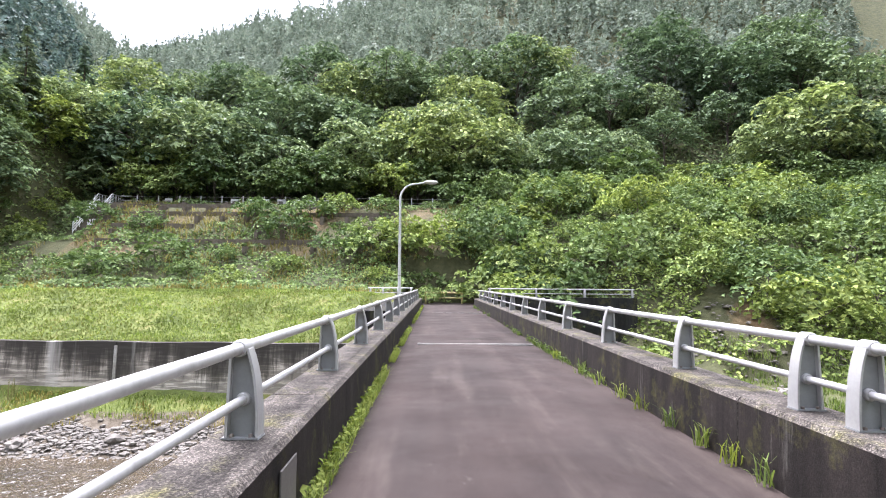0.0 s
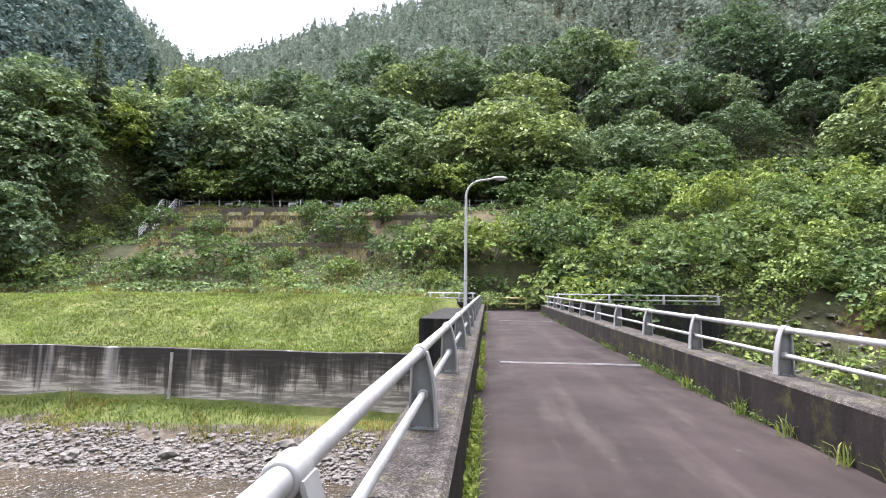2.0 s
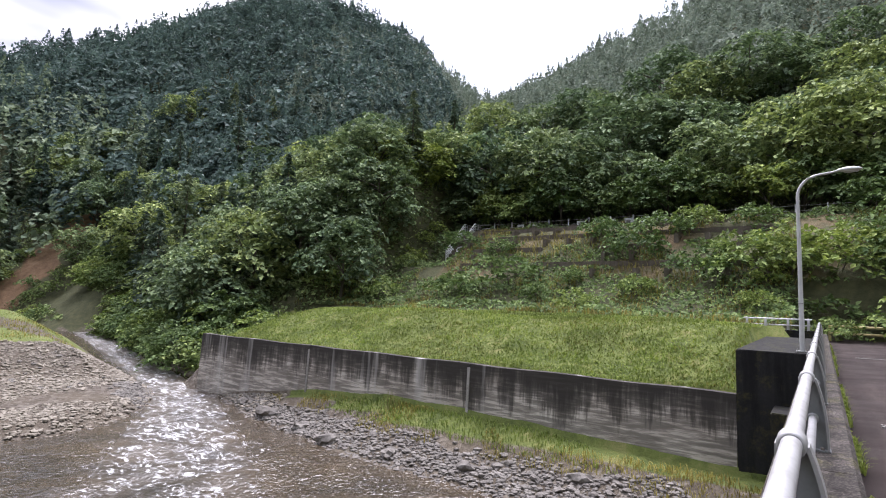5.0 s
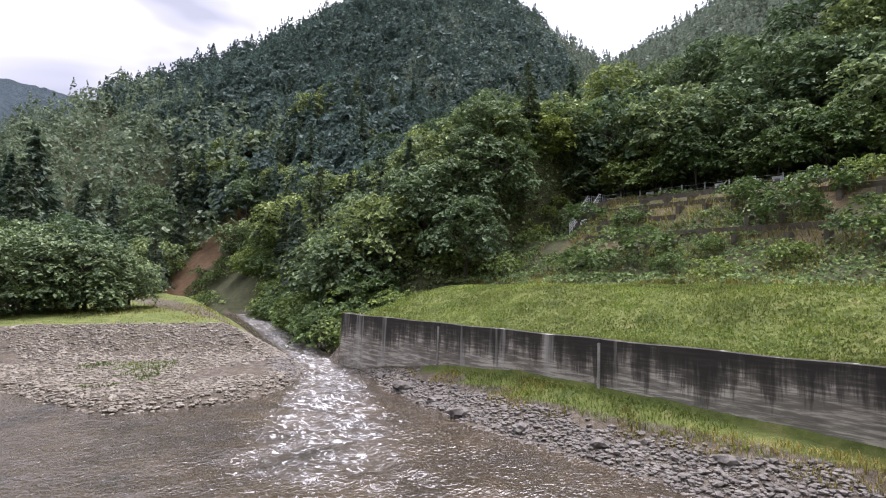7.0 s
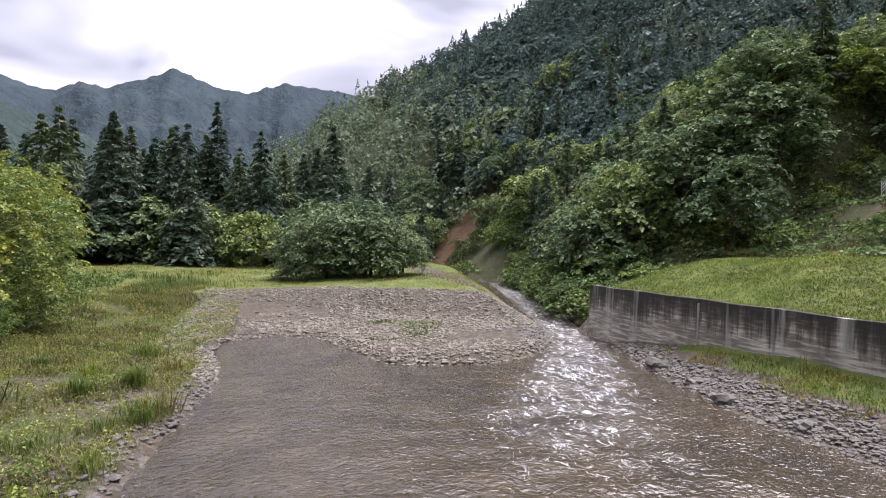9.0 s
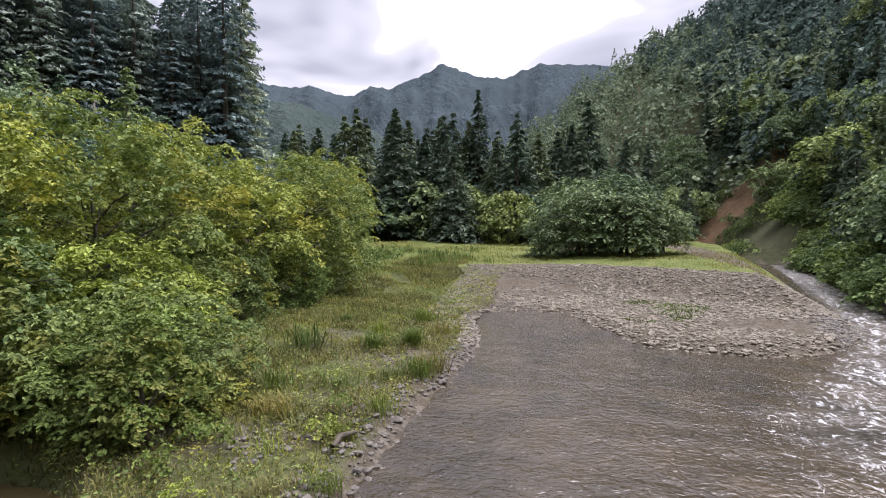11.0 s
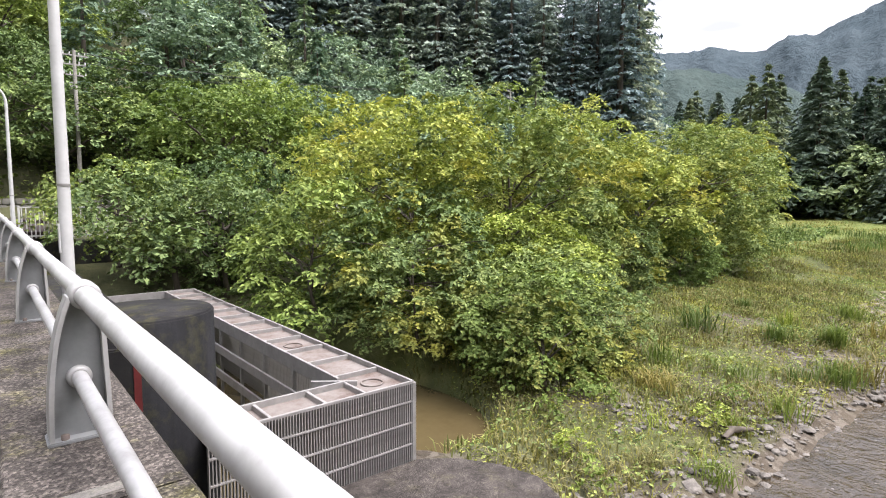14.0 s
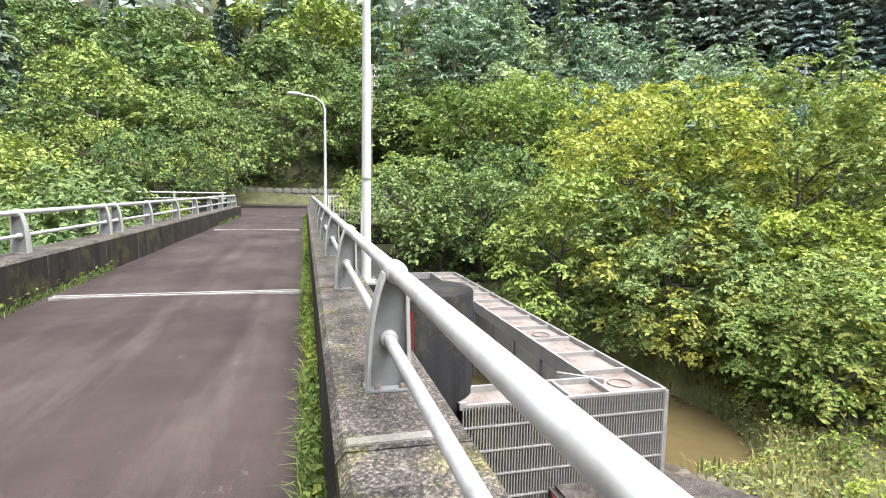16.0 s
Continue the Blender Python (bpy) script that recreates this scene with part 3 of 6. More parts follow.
bm = bmesh.new()
bmesh.ops.create_circle(bm, cap_ends=True, segments=24, radius=1, matrix=Matrix.Translation((-8.3, -10.5, WATER_Z + 0.22)) @ Matrix.Diagonal((4.8, 7.4, 1, 1)))
tagged(part("water_pool", bm, POND), "still muddy pool under the bushes", "pool", kind="structure")

# ---- bridge ----
RAIL_R = 4.10                    # the two rails stand at x = 0 and x = RAIL_R
Y0, Y1 = -29.0, 35.5
CURB_IN, CURB_OUT, CURB_H = 0.30, -0.22, 0.53


def empty(name, label, category, group="", kind=""):
    return tagged(new(name), label, category, group, kind)


bridge = empty("bridge", "narrow concrete bridge with a worn asphalt deck", "bridge", kind="structure")
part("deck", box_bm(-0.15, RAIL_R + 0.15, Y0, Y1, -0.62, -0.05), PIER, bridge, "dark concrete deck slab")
bm = bmesh.new()
xs, ys = np.linspace(CURB_IN - 0.02, RAIL_R - CURB_IN + 0.02, 14), np.linspace(Y0 - 0.5, Y1 + 0.5, 120)
grid = [[bm.verts.new((x, y, -0.045 + 0.045 * (1 - ((x - RAIL_R / 2) / 1.75) ** 2) + 0.006 * math.sin(y * 0.9 + x * 2))) for x in xs] for y in ys]
for a, c in zip(grid, grid[1:]):
    for k in range(len(xs) - 1):
        bm.faces.new((a[k], a[k + 1], c[k + 1], c[k]))
part("road_surface", bm, ASPHALT, bridge, "damp purplish grey asphalt", True)
JOINT = simple("worn_joint_steel", [(0.35, (0.15, 0.138, 0.128)), (0.65, (0.34, 0.325, 0.305))], 8, 0.6, 0.1)
for jy, x0, x1 in ((12.75, 0.76, 3.62), (27.2, 1.05, 3.55), (-5.5, 0.42, 3.6), (-17.95, 0.6, 3.5)):
    for k in (0, 1):
        part("expansion_joint", box_bm(x0, x1, jy + 0.13 * k - 0.085, jy + 0.13 * k - 0.045, -0.05, 0.006), JOINT, bridge, "pale metal expansion joint")

for side, sx in (("left", 1), ("right", -1)):
    ox = 0 if sx == 1 else RAIL_R
    y = Y0
    rng = random.Random(3 + sx)
    while y < Y1 - 0.1:
        y2 = min(y + 3.29, Y1)
        bm = bmesh.new()
        xi = CURB_IN + rng.uniform(-0.004, 0.004)
        prof = [(CURB_OUT, -0.66), (CURB_OUT, CURB_H - 0.04), (CURB_OUT + 0.03, CURB_H), (xi - 0.035, CURB_H + 0.004), (xi, CURB_H - 0.035), (xi + 0.015, -0.06), (xi - 0.1, -0.06), (xi - 0.12, -0.6)]
        if sx < 0:
            prof = [(-x, z) for x, z in prof][::-1]
        nseg = 9
        loops = [[bm.verts.new((ox + x, y + 0.006 + (y2 - y - 0.012) * k / nseg, z)) for x, z in prof] for k in range(nseg + 1)]
        for a, c in zip(loops, loops[1:]):
            for k in range(len(prof)):
                bm.faces.new((a[k], c[k], c[(k + 1) % len(prof)], a[(k + 1) % len(prof)]))
        bm.faces.new(loops[0])
        bm.faces.new(loops[-1][::-1])
        bmesh.ops.recalc_face_normals(bm, faces=bm.faces)
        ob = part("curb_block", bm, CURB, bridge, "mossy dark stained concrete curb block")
        # the faces towards +x and -x take the darker mix
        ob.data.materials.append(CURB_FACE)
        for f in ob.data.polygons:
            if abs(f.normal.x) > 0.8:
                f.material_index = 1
        y = y2
LIME = concrete("pale_lime_mortar", [(0.3, (0.13, 0.12, 0.105)), (0.7, (0.24, 0.225, 0.205))], 0.3, 0.2)
part("repair_strip", box_bm(-0.06, 0.26, 0.5, 0.565, CURB_H - 0.03, CURB_H + 0.008, 0.004), LIME, bridge, "pale mortar strip across the curb")
part("patch_plate", box_bm(0.312, 0.322, 2.4, 2.75, 0.02, 0.4, 0.003), MUD_STEEL, bridge, "grey steel cover plate on the curb")


# ---- rails ----
def post_meshes():
    """Web, two curved flanges, collar and base plate of one rail post, standing on z = 0 with the road at +x."""
    H = 1.075 - CURB_H
    def edge(k, side):
        u = k / 10
        if side > 0:
            return 0.125 - 0.045 * u ** 2.0 - 0.03 * u ** 4
        return -0.062 + 0.014 * u
    meshes = {}
    bm = bmesh.new()
    ring = [(edge(k, 1), H * k / 10) for k in range(11)] + [(edge(k, -1), H * k / 10) for k in range(10, -1, -1)]
    a, c = [bm.verts.new((x, -0.014, z)) for x, z in ring], [bm.verts.new((x, 0.014, z)) for x, z in ring]
    bm.faces.new(a), bm.faces.new(c[::-1])
    for k in range(len(ring)):
        bm.faces.new((a[k], c[k], c[(k + 1) % len(ring)], a[(k + 1) % len(ring)]))
    bmesh.ops.recalc_face_normals(bm, faces=bm.faces)
    meshes["web"] = bm
    for nm, side in (("inner_flange", 1), ("outer_flange", -1)):
        bm = bmesh.new()
        rows = []
        for k in range(11):
            x, z, w = edge(k, side), H * k / 10, 0.062 - 0.012 * k / 10
            rows.append([bm.verts.new(p) for p in ((x - 0.008, -w, z), (x + 0.008, -w, z), (x + 0.008, w, z), (x - 0.008, w, z))])
        for p, q in zip(rows, rows[1:]):
            for k in range(4):
                bm.faces.new((p[k], q[k], q[(k + 1) % 4], p[(k + 1) % 4]))
        bm.faces.new(rows[0]), bm.faces.new(rows[-1][::-1])
        bmesh.ops.recalc_face_normals(bm, faces=bm.faces)
        meshes[nm] = bm
    for nm, r, z, x in (("collar", 0.045, H, 0.0), ("lower_collar", 0.034, 0.77 - CURB_H, 0.03)):
        bm = bmesh.new()
        w = 0.058 if nm == "collar" else 0.045
        prof = [(-w, r - 0.015), (-w, r), (-w + 0.008, r + 0.007), (w - 0.008, r + 0.007), (w, r), (w, r - 0.015)]
        loops = []
        for s in range(20):
            a = 2 * math.pi * s / 20
            loops.append([bm.verts.new((x + math.cos(a) * rr, yy, z + math.sin(a) * rr)) for yy, rr in prof])
        for s in range(20):
            p, q = loops[s], loops[(s + 1) % 20]
            for k in range(len(prof)):
                bm.faces.new((p[k], q[k], q[(k + 1) % len(prof)], p[(k + 1) % len(prof)]))
        bmesh.ops.recalc_face_normals(bm, faces=bm.faces)
        meshes[nm] = bm
    meshes["base_plate"] = box_bm(-0.09, 0.14, -0.066, 0.066, 0.0, 0.016, 0.004)
    out = {}
    for nm, bm in meshes.items():
        me = bpy.data.meshes.new(nm)
        for f in bm.faces:
            f.smooth = "collar" in nm
        bm.to_mesh(me)
        bm.free()
        me.materials.append(ALU_WEB if nm in ("web", "base_plate") else ALU_POST)
        out[nm] = me
    return out


POST = post_meshes()
BOLT = tube_mesh("bolt", [([(0, 0, 0), (0, 0, 0.018), (0, 0, 0.02)], [0.014, 0.014, 0.002])], RUST_PLATE, 6)


def railing(label, ys, y0, y1, m, low_x=0.03):
    """Two round rails on posts; m places it, the road lies at its +x."""
    thing = empty("bridge_railing", label, "railing", "bridge railings")
    thing.matrix_world = m
    def wavy(x, z, r):
        n = int((y1 - y0) / 2.65) + 1
        return tube_mesh("rail", [([(x, y0 + (y1 - y0) * k / n, z) for k in range(n + 1)], [r] * (n + 1))], ALU, 20)
    part("top_rail", wavy(0, 1.075, 0.037), None, thing)
    part("lower_rail", wavy(low_x, 0.77, 0.0265), None, thing)
    for yy in ys:
        post = part("post", POST["web"], None, thing, "curved cast metal post")
        post.location = (0, yy, CURB_H)
        for nm in ("inner_flange", "outer_flange", "collar", "lower_collar", "base_plate"):
            part(nm, POST[nm], None, post)
        for bx in (-0.03, 0.085):
            for by in (-0.045, 0.045):
                part("bolt", BOLT, None, post).location = (bx, by, 0.016)
    return thing


railing("round silver rails on curved posts along the upstream curb", [0.01 + 2.6 * k for k in range(-11, 14)] + [31.3], -28.8, 35.4, pose(0, 0, 0))
right_posts = [2.83, 3.43, 5.48] + [8.2 + 2.8 * k for k in range(10)] + [0.2, -2.6, -5.9, -9.07, -9.72] + [-12 - 2.9 * k for k in range(6)] + [-28.5]
railing("round silver rails on curved posts along the downstream curb", [-v for v in right_posts], -35.4, 28.8, pose(RAIL_R, 0, 0, 0, 0, 180))
# wing railings at both ends
for x0, x1, yy, turn, side in ((-3.3, -0.3, 35.5, 90, 0), (4.7, 14.6, 35.5, 90, 0), (4.6, 12.4, -29.3, 90, 1)):
    thing = railing("silver wing railing on a low concrete wall", [0.15, (x1 - x0) * 0.33, (x1 - x0) * 0.66, x1 - x0 - 0.15], 0.0, x1 - x0, pose(x0, yy, 0.12, 0, 0, -90))
    thing.name = "wing_railing"
    wall = tagged(part("wing_wall", box_bm(x0 - 0.1, x1 + 0.1, yy - 0.3, yy + 0.3, -5.0, CURB_H + 0.12, 0.02), PIER), "dark weathered concrete wing wall", "wall", kind="structure")
# picket panel on the south upstream wing
picket = empty("picket_fence", "white metal picket fence beside the bridge end", "fence")
for zz in (-0.2, 1.12):
    part("rail", box_bm(-4.3, -0.9, -28.64, -28.58, zz - 0.03, zz + 0.03, 0.006), WHITE_STEEL, picket)
for k in range(21):
    xx = -4.2 + k * 0.16
    part("picket", box_bm(xx - 0.022, xx + 0.022, -28.63, -28.59, -0.3, 1.12), WHITE_STEEL, picket)
for xx in (-4.3, -2.6, -0.9):
    part("post", box_bm(xx - 0.04, xx + 0.04, -28.66, -28.56, -0.6, 1.2, 0.008), WHITE_STEEL, picket)
tagged(part("wing_wall", box_bm(-4.6, -0.25, -29.0, -28.3, -5.2, -0.45, 0.02), PIER), "dark concrete wing wall under the fence", "wall", kind="structure")

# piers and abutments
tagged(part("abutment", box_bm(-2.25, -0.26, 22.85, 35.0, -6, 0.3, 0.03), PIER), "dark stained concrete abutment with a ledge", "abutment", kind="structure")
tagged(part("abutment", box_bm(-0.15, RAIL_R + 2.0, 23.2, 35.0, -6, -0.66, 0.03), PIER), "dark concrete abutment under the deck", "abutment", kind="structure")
tagged(part("pier_ledge", box_bm(-1.2, -0.26, 21.2, 22.8, -6, -1.35, 0.03), PIER), "mossy concrete block at the abutment foot", "abutment", kind="structure")
pier = empty("pier", "round-nosed dark concrete bridge pier", "pier", kind="structure")
bm = bmesh.new()
bmesh.ops.create_cone(bm, cap_ends=True, segments=40, radius1=1.08, radius2=1.05, depth=5.4, matrix=Matrix.Translation((-1.55, -7.1, -3.0)))
bmesh.ops.bevel(bm, geom=[e for e in bm.edges if e.verts[0].co.z > -0.5 and e.verts[1].co.z > -0.5], offset=0.03, segments=2, affect="EDGES")
nose = part("nose", bm, PIER, pier, "dark round pier nose with a mossy rim", True)
# nose sides: their shade is put into a near-black concrete, streaks on top
nose.data.materials.append(concrete("shaded_nose_side", [(0.3, (0.007, 0.007, 0.008)), (0.7, (0.016, 0.016, 0.017))], 0.15, 0.5))
for f in nose.data.polygons:
    if f.normal.z < 0.3:
        f.material_index = 1
part("shaft", box_bm(-1.45, RAIL_R + 0.1, -8.1, -6.1, -6, -0.64, 0.02), PIER, pier)
bm, rows = bmesh.new(), []
for k in range(6):
    a = radians(72 + k)
    rows.append([bm.verts.new((-1.55 + 1.072 * math.cos(a), -7.1 + 1.072 * math.sin(a), zz)) for zz in (-1.6, -0.5)])
for p, q in zip(rows, rows[1:]):
    bm.faces.new((p[0], q[0], q[1], p[1]))
bmesh.ops.solidify(bm, geom=list(bm.faces), thickness=0.004)
part("red_mark", bm, RED_PAINT, nose, "faded red water level mark")
# low rounded apron in front of the screen
bm = bmesh.new()
outline = [(-3.67, -2.0), (-5.6, -1.7), (-6.5, -2.1), (-7.05, -2.9), (-7.35, -3.7), (-7.16, -4.5), (-6.68, -5.25), (-5.98, -5.72), (-3.67, -5.74)]
low, high = [bm.verts.new((x, y, -5.6)) for x, y in outline], [bm.verts.new((x, y, -3.6 + 0.03 * math.sin(3 * x))) for x, y in outline]
bm.faces.new(high), bm.faces.new(low[::-1])
for k in range(len(outline)):
    bm.faces.new((low[k], high[k], high[(k + 1) % len(outline)], low[(k + 1) % len(outline)]))
bmesh.ops.recalc_face_normals(bm, faces=bm.faces)
bmesh.ops.bevel(bm, geom=[e for e in bm.edges if min(v.co.z for v in e.verts) > -4], offset=0.08, segments=3, affect="EDGES")
apron = tagged(part("apron", bm, APRON), "rounded pebbly concrete apron beside the intake", "apron", kind="structure")
part("painted_face", box_bm(-3.675, -3.655, -5.6, -2.2, -5.0, -3.68, 0.004), RED_PAINT, apron, "faded red painted end face")


# ---- water intake screen ----
def intake_screen():
    thing = empty("intake_screen", "grey steel trash screen box beside the bridge pier", "screen")
    X0, X1, YF, YB, ZT, ZB = -2.1, -5.95, -5.8, -20.3, -2.08, -4.5
    W = 1.05
    def bar(name, x0, x1, y0, y1, z0, z1, mat=GRATE_STEEL, label="", parent=thing, bev=0.006):
        return part(name, box_bm(min(x0, x1), max(x0, x1), min(y0, y1), max(y0, y1), z0, z1, bev), mat, parent, label)
    # front grille
    n = 74
    slat = None
    for k in range(n + 1):
        xx = X0 + (X1 - X0) * k / n
        if slat is None:
            slat = bar("slat", -0.009, 0.009, -0.035, 0.035, ZB, ZT - 0.02, bev=0)
            slat.location = (xx, YF, 0)
        else:
            ob = part("slat", slat.data, None, thing)
            ob.location = (xx, YF, 0)
    for zz in (-2.45, -2.88, -3.31, -3.74, -4.1):
        bar("cross_bar", X0, X1, YF - 0.012, YF + 0.045, zz - 0.018, zz + 0.018)
    bar("corner_post", X1 - 0.05, X1 + 0.04, YF - 0.05, YF + 0.05, ZB, ZT)
    # top channel along the far side and across the front: lips, plates, ribs
    bar("outer_lip", X1 - 0.03, X1 + 0.03, YF, YB, ZT - 0.16, ZT + 0.03)
    bar("inner_beam", X1 + W - 0.03, X1 + W + 0.03, YF - W, YB, ZT - 0.3, ZT + 0.03)
    bar("front_lip", X0, X1, YF - 0.03, YF + 0.03, ZT - 0.02, ZT + 0.03)
    bar("front_beam", X0, X1 + W, YF - W + 0.2, YF - W + 0.26, ZT - 0.3, ZT + 0.03)
    bar("back_beam", X0, X1, YB - 0.05, YB + 0.05, ZT - 0.25, ZT + 0.03)
    yy, k = YF - 0.05, 0
    while yy > YB + 0.3:
        y2 = max(yy - 1.2, YB)
        bar("plate", X1 + 0.03, X1 + W - 0.03, yy - 0.03, y2 + 0.03, ZT - 0.1, ZT - 0.085, RUST_PLATE, "rust stained steel plate", bev=0)
        bar("rib", X1 + 0.03, X1 + W - 0.03, y2 - 0.03, y2 + 0.03, ZT - 0.09, ZT + 0.012)
        if k in (0, 3):
            tor = tube_mesh("ring", [([(X1 + W / 2 + 0.22 * math.cos(a), (yy + y2) / 2 + 0.22 * math.sin(a), ZT - 0.07) for a in np.linspace(0, 2 * math.pi, 21)], [0.018] * 21)], RUST_PLATE, 6)
            part("lifting_ring", tor, None, thing, "rusty lifting ring")
        yy, k = y2, k + 1
    xx = X0
    while xx > X1 + W + 0.3:
        x2 = max(xx - 1.0, X1 + W)
        bar("plate", xx - 0.03, x2 + 0.03, YF - 0.03, YF - W + 0.26, ZT - 0.1, ZT - 0.085, RUST_PLATE, "rust stained steel plate", bev=0)
        bar("rib", x2 - 0.03, x2 + 0.03, YF - 0.03, YF - W + 0.26, ZT - 0.09, ZT + 0.012)
        xx = x2
    bm = box_bm(-0.03, 0.03, -0.45, 0.45, ZT - 0.1, ZT + 0.01)
    bmesh.ops.transform(bm, matrix=Matrix.Translation((X1 + W + 0.12, YF - W + 0.05, 0)) @ Matrix.Rotation(radians(52), 4, "Z"), verts=bm.verts)
    part("brace", bm, GRATE_STEEL, thing)
    # inner side: posts and two walings
    for yy in np.arange(YF - W - 0.4, YB, -1.65):
        bar("inner_post", X1 + W - 0.04, X1 + W + 0.04, yy - 0.04, yy + 0.04, ZB - 0.3, ZT - 0.2)
    for zz in (-2.95, -3.7):
        bar("waling", X1 + W + 0.03, X1 + W + 0.09, YF - W + 0.3, YB, zz - 0.12, zz + 0.12)
    # far screen behind the posts
    n = 150
    for k in range(n):
        yy = YF - 0.1 + (YB - YF) * k / n
        if slat:
            ob = part("side_slat", slat.data, None, thing)
            ob.location = (X1, yy, 0)
            ob.rotation_euler = (0, 0, radians(90))
    bar("bracket", X0 - 0.06, X0 + 0.06, YF - 0.06, YF + 0.02, ZT - 0.06, ZT + 0.07, GRATE_STEEL)
    return thing


intake_screen()
tagged(part("water_intake", box_bm(-5.85, -2.2, -20.2, -5.9, -4.9, -4.62), POND), "still dark water inside the intake", "water", kind="structure")
tagged(part("intake_floor", box_bm(-5.9, -0.3, -20.2, -6.9, -5.6, -4.95, 0.02), PIER), "dark concrete floor inside the intake", "floor", kind="structure")
tagged(part("intake_wall", box_bm(-2.2, -0.25, -21.0, -7.0, -5.4, -1.2, 0.02), PIER), "dark concrete intake wall beside the bridge", "wall", kind="structure")
tagged(part("intake_wall", box_bm(-5.9, -0.25, -21.0, -20.3, -5.4, -2.2, 0.02), PIER), "dark concrete end wall of the intake", "wall", kind="structure")


# ---- river wall ----
MORTAR = concrete("pale_mortar", [(0.3, (0.16, 0.145, 0.125)), (0.7, (0.46, 0.44, 0.41))], 0.2, 0.4)
SIGN = simple("faded_white_board", [(0.3, (0.55, 0.56, 0.55)), (0.7, (0.68, 0.69, 0.68))], 4, 0.7)
wall = empty("wall_river", "long concrete river wall with dark runs", "wall", kind="structure")
seams = [-33.3, -22.9, -12.6, -2.25]
for k, (a, c) in enumerate(zip(seams, seams[1:])):
    bm = box_bm(a + 0.02, c - 0.02, -0.35, 0.0, -4.2, 0.0)
    bmesh.ops.subdivide_edges(bm, edges=[e for e in bm.edges if abs(e.verts[0].co.x - e.verts[1].co.x) > 1], cuts=12)
    for v in bm.verts:
        if v.co.z > -0.1:
            v.co.z += 0.02 * math.sin(v.co.x * 1.3) - (v.co.x + 12) * 0.004
        v.co.y += (0.0 - v.co.z) * -0.05 + random.uniform(-0.004, 0.004)
    panel = part("panel", bm, RIVER_WALL, wall)
    panel.location = (0, 23.35, -1.13)
for s in seams[1:3]:
    bm = box_bm(s - 0.07, s + 0.06, 22.96, 23.012, -4.6, -1.28, 0.004)
    for v in bm.verts:
        v.co.y += 0.05 * (v.co.z + 1.13)
    part("joint_strip", bm, MORTAR, wall, "pale mortar runs at the wall joint")


# ---- street lamps ----
def street_lamp(x, y, base, label):
    thing = empty("street_lamp", label, "lamp", "street lamps")
    thing.location = (x, y, base)
    H = 5.75
    pts = [(0, 0, 0.0), (0, 0, H * 0.5), (0, 0, H - 0.75)]
    rad = [0.074, 0.062, 0.05]
    for k in range(1, 8):
        a = radians(90 * k / 8)
        pts.append((0.75 * (1 - math.cos(a)) * 0.9, 0, H - 0.75 + 0.68 * math.sin(a)))
        rad.append(0.046 - 0.001 * k)
    pts += [(0.85, 0, H - 0.05), (1.15, 0, H)]
    rad += [0.036, 0.034]
    part("pole", tube_mesh("pole", [(pts, rad)], WHITE_STEEL, 16), None, thing, "tapered pale grey steel pole")
    part("band", tube_mesh("band", [([(0, 0, 1.5), (0, 0, 1.53)], [0.074, 0.074])], GRATE_STEEL, 16), None, thing)
    part("flange", box_bm(-0.17, 0.17, -0.17, 0.17, -0.02, 0.02, 0.006), ALU_POST, thing)
    for a in (-1, 1):
        for c in (-1, 1):
            part("bolt", box_bm(a * 0.13 - 0.015, a * 0.13 + 0.015, c * 0.13 - 0.015, c * 0.13 + 0.015, 0.02, 0.06, 0.004), GRATE_STEEL, thing)
    bm = bmesh.new()
    bmesh.ops.create_uvsphere(bm, u_segments=20, v_segments=12, radius=1, matrix=Matrix.Translation((1.38, 0, H + 0.0)) @ Matrix.Diagonal((0.34, 0.14, 0.1, 1)))
    for v in bm.verts:
        if v.co.z < H:
            v.co.z = H + (v.co.z - H) * 0.5
    head = part("lamp_head", bm, WHITE_STEEL, thing, "rounded cobra lamp head", True)
    bm = bmesh.new()
    bmesh.ops.create_uvsphere(bm, u_segments=16, v_segments=8, radius=1, matrix=Matrix.Translation((1.42, 0, H - 0.045)) @ Matrix.Diagonal((0.22, 0.1, 0.05, 1)))
    part("lens", bm, ALU, head, "frosted lens", True)
    part("access_door", box_bm(0.06, 0.078, -0.045, 0.045, 0.7, 1.05, 0.004), WHITE_STEEL, thing)
    part("bracket", box_bm(-0.2, 0.35, -0.2, 0.2, -0.55, -0.02, 0.02), PIER, thing, "dark concrete bracket")
    return thing


street_lamp(-0.43, 23.5, 0.33, "pale street lamp with a curved arm on the abutment")
street_lamp(-0.47, -5.5, 0.1, "pale street lamp standing on the round pier")
street_lamp(-0.55, -24.0, 0.1, "pale street lamp with a curved arm at the far curb")

# ---- north end: barrier and slope ----
barrier = empty("road_barrier", "low yellow tube barrier across the road end", "barrier")
for x in (0.45, 3.25):
    part("post", tube_mesh("post", [([(x, 41, -0.3), (x, 41, 0.9)], [0.075, 0.075])], YELLOW_STEEL, 10), None, barrier)
for z in (0.82, 0.42):
    part("rail", tube_mesh("rail", [([(0.45, 41, z), (3.25, 41, z)], [0.07, 0.07])], YELLOW_STEEL, 10), None, barrier)
tagged(part("road", box_bm(-1.1, 5.4, Y1, 44, -0.3, -0.03), ASPHALT), "cracked asphalt road beyond the bridge end", "road", kind="structure")
tagged(part("road", box_bm(-2.4, 6.2, -42, Y0, -0.3, -0.03), ASPHALT), "damp asphalt road leaving the bridge", "road", kind="structure")

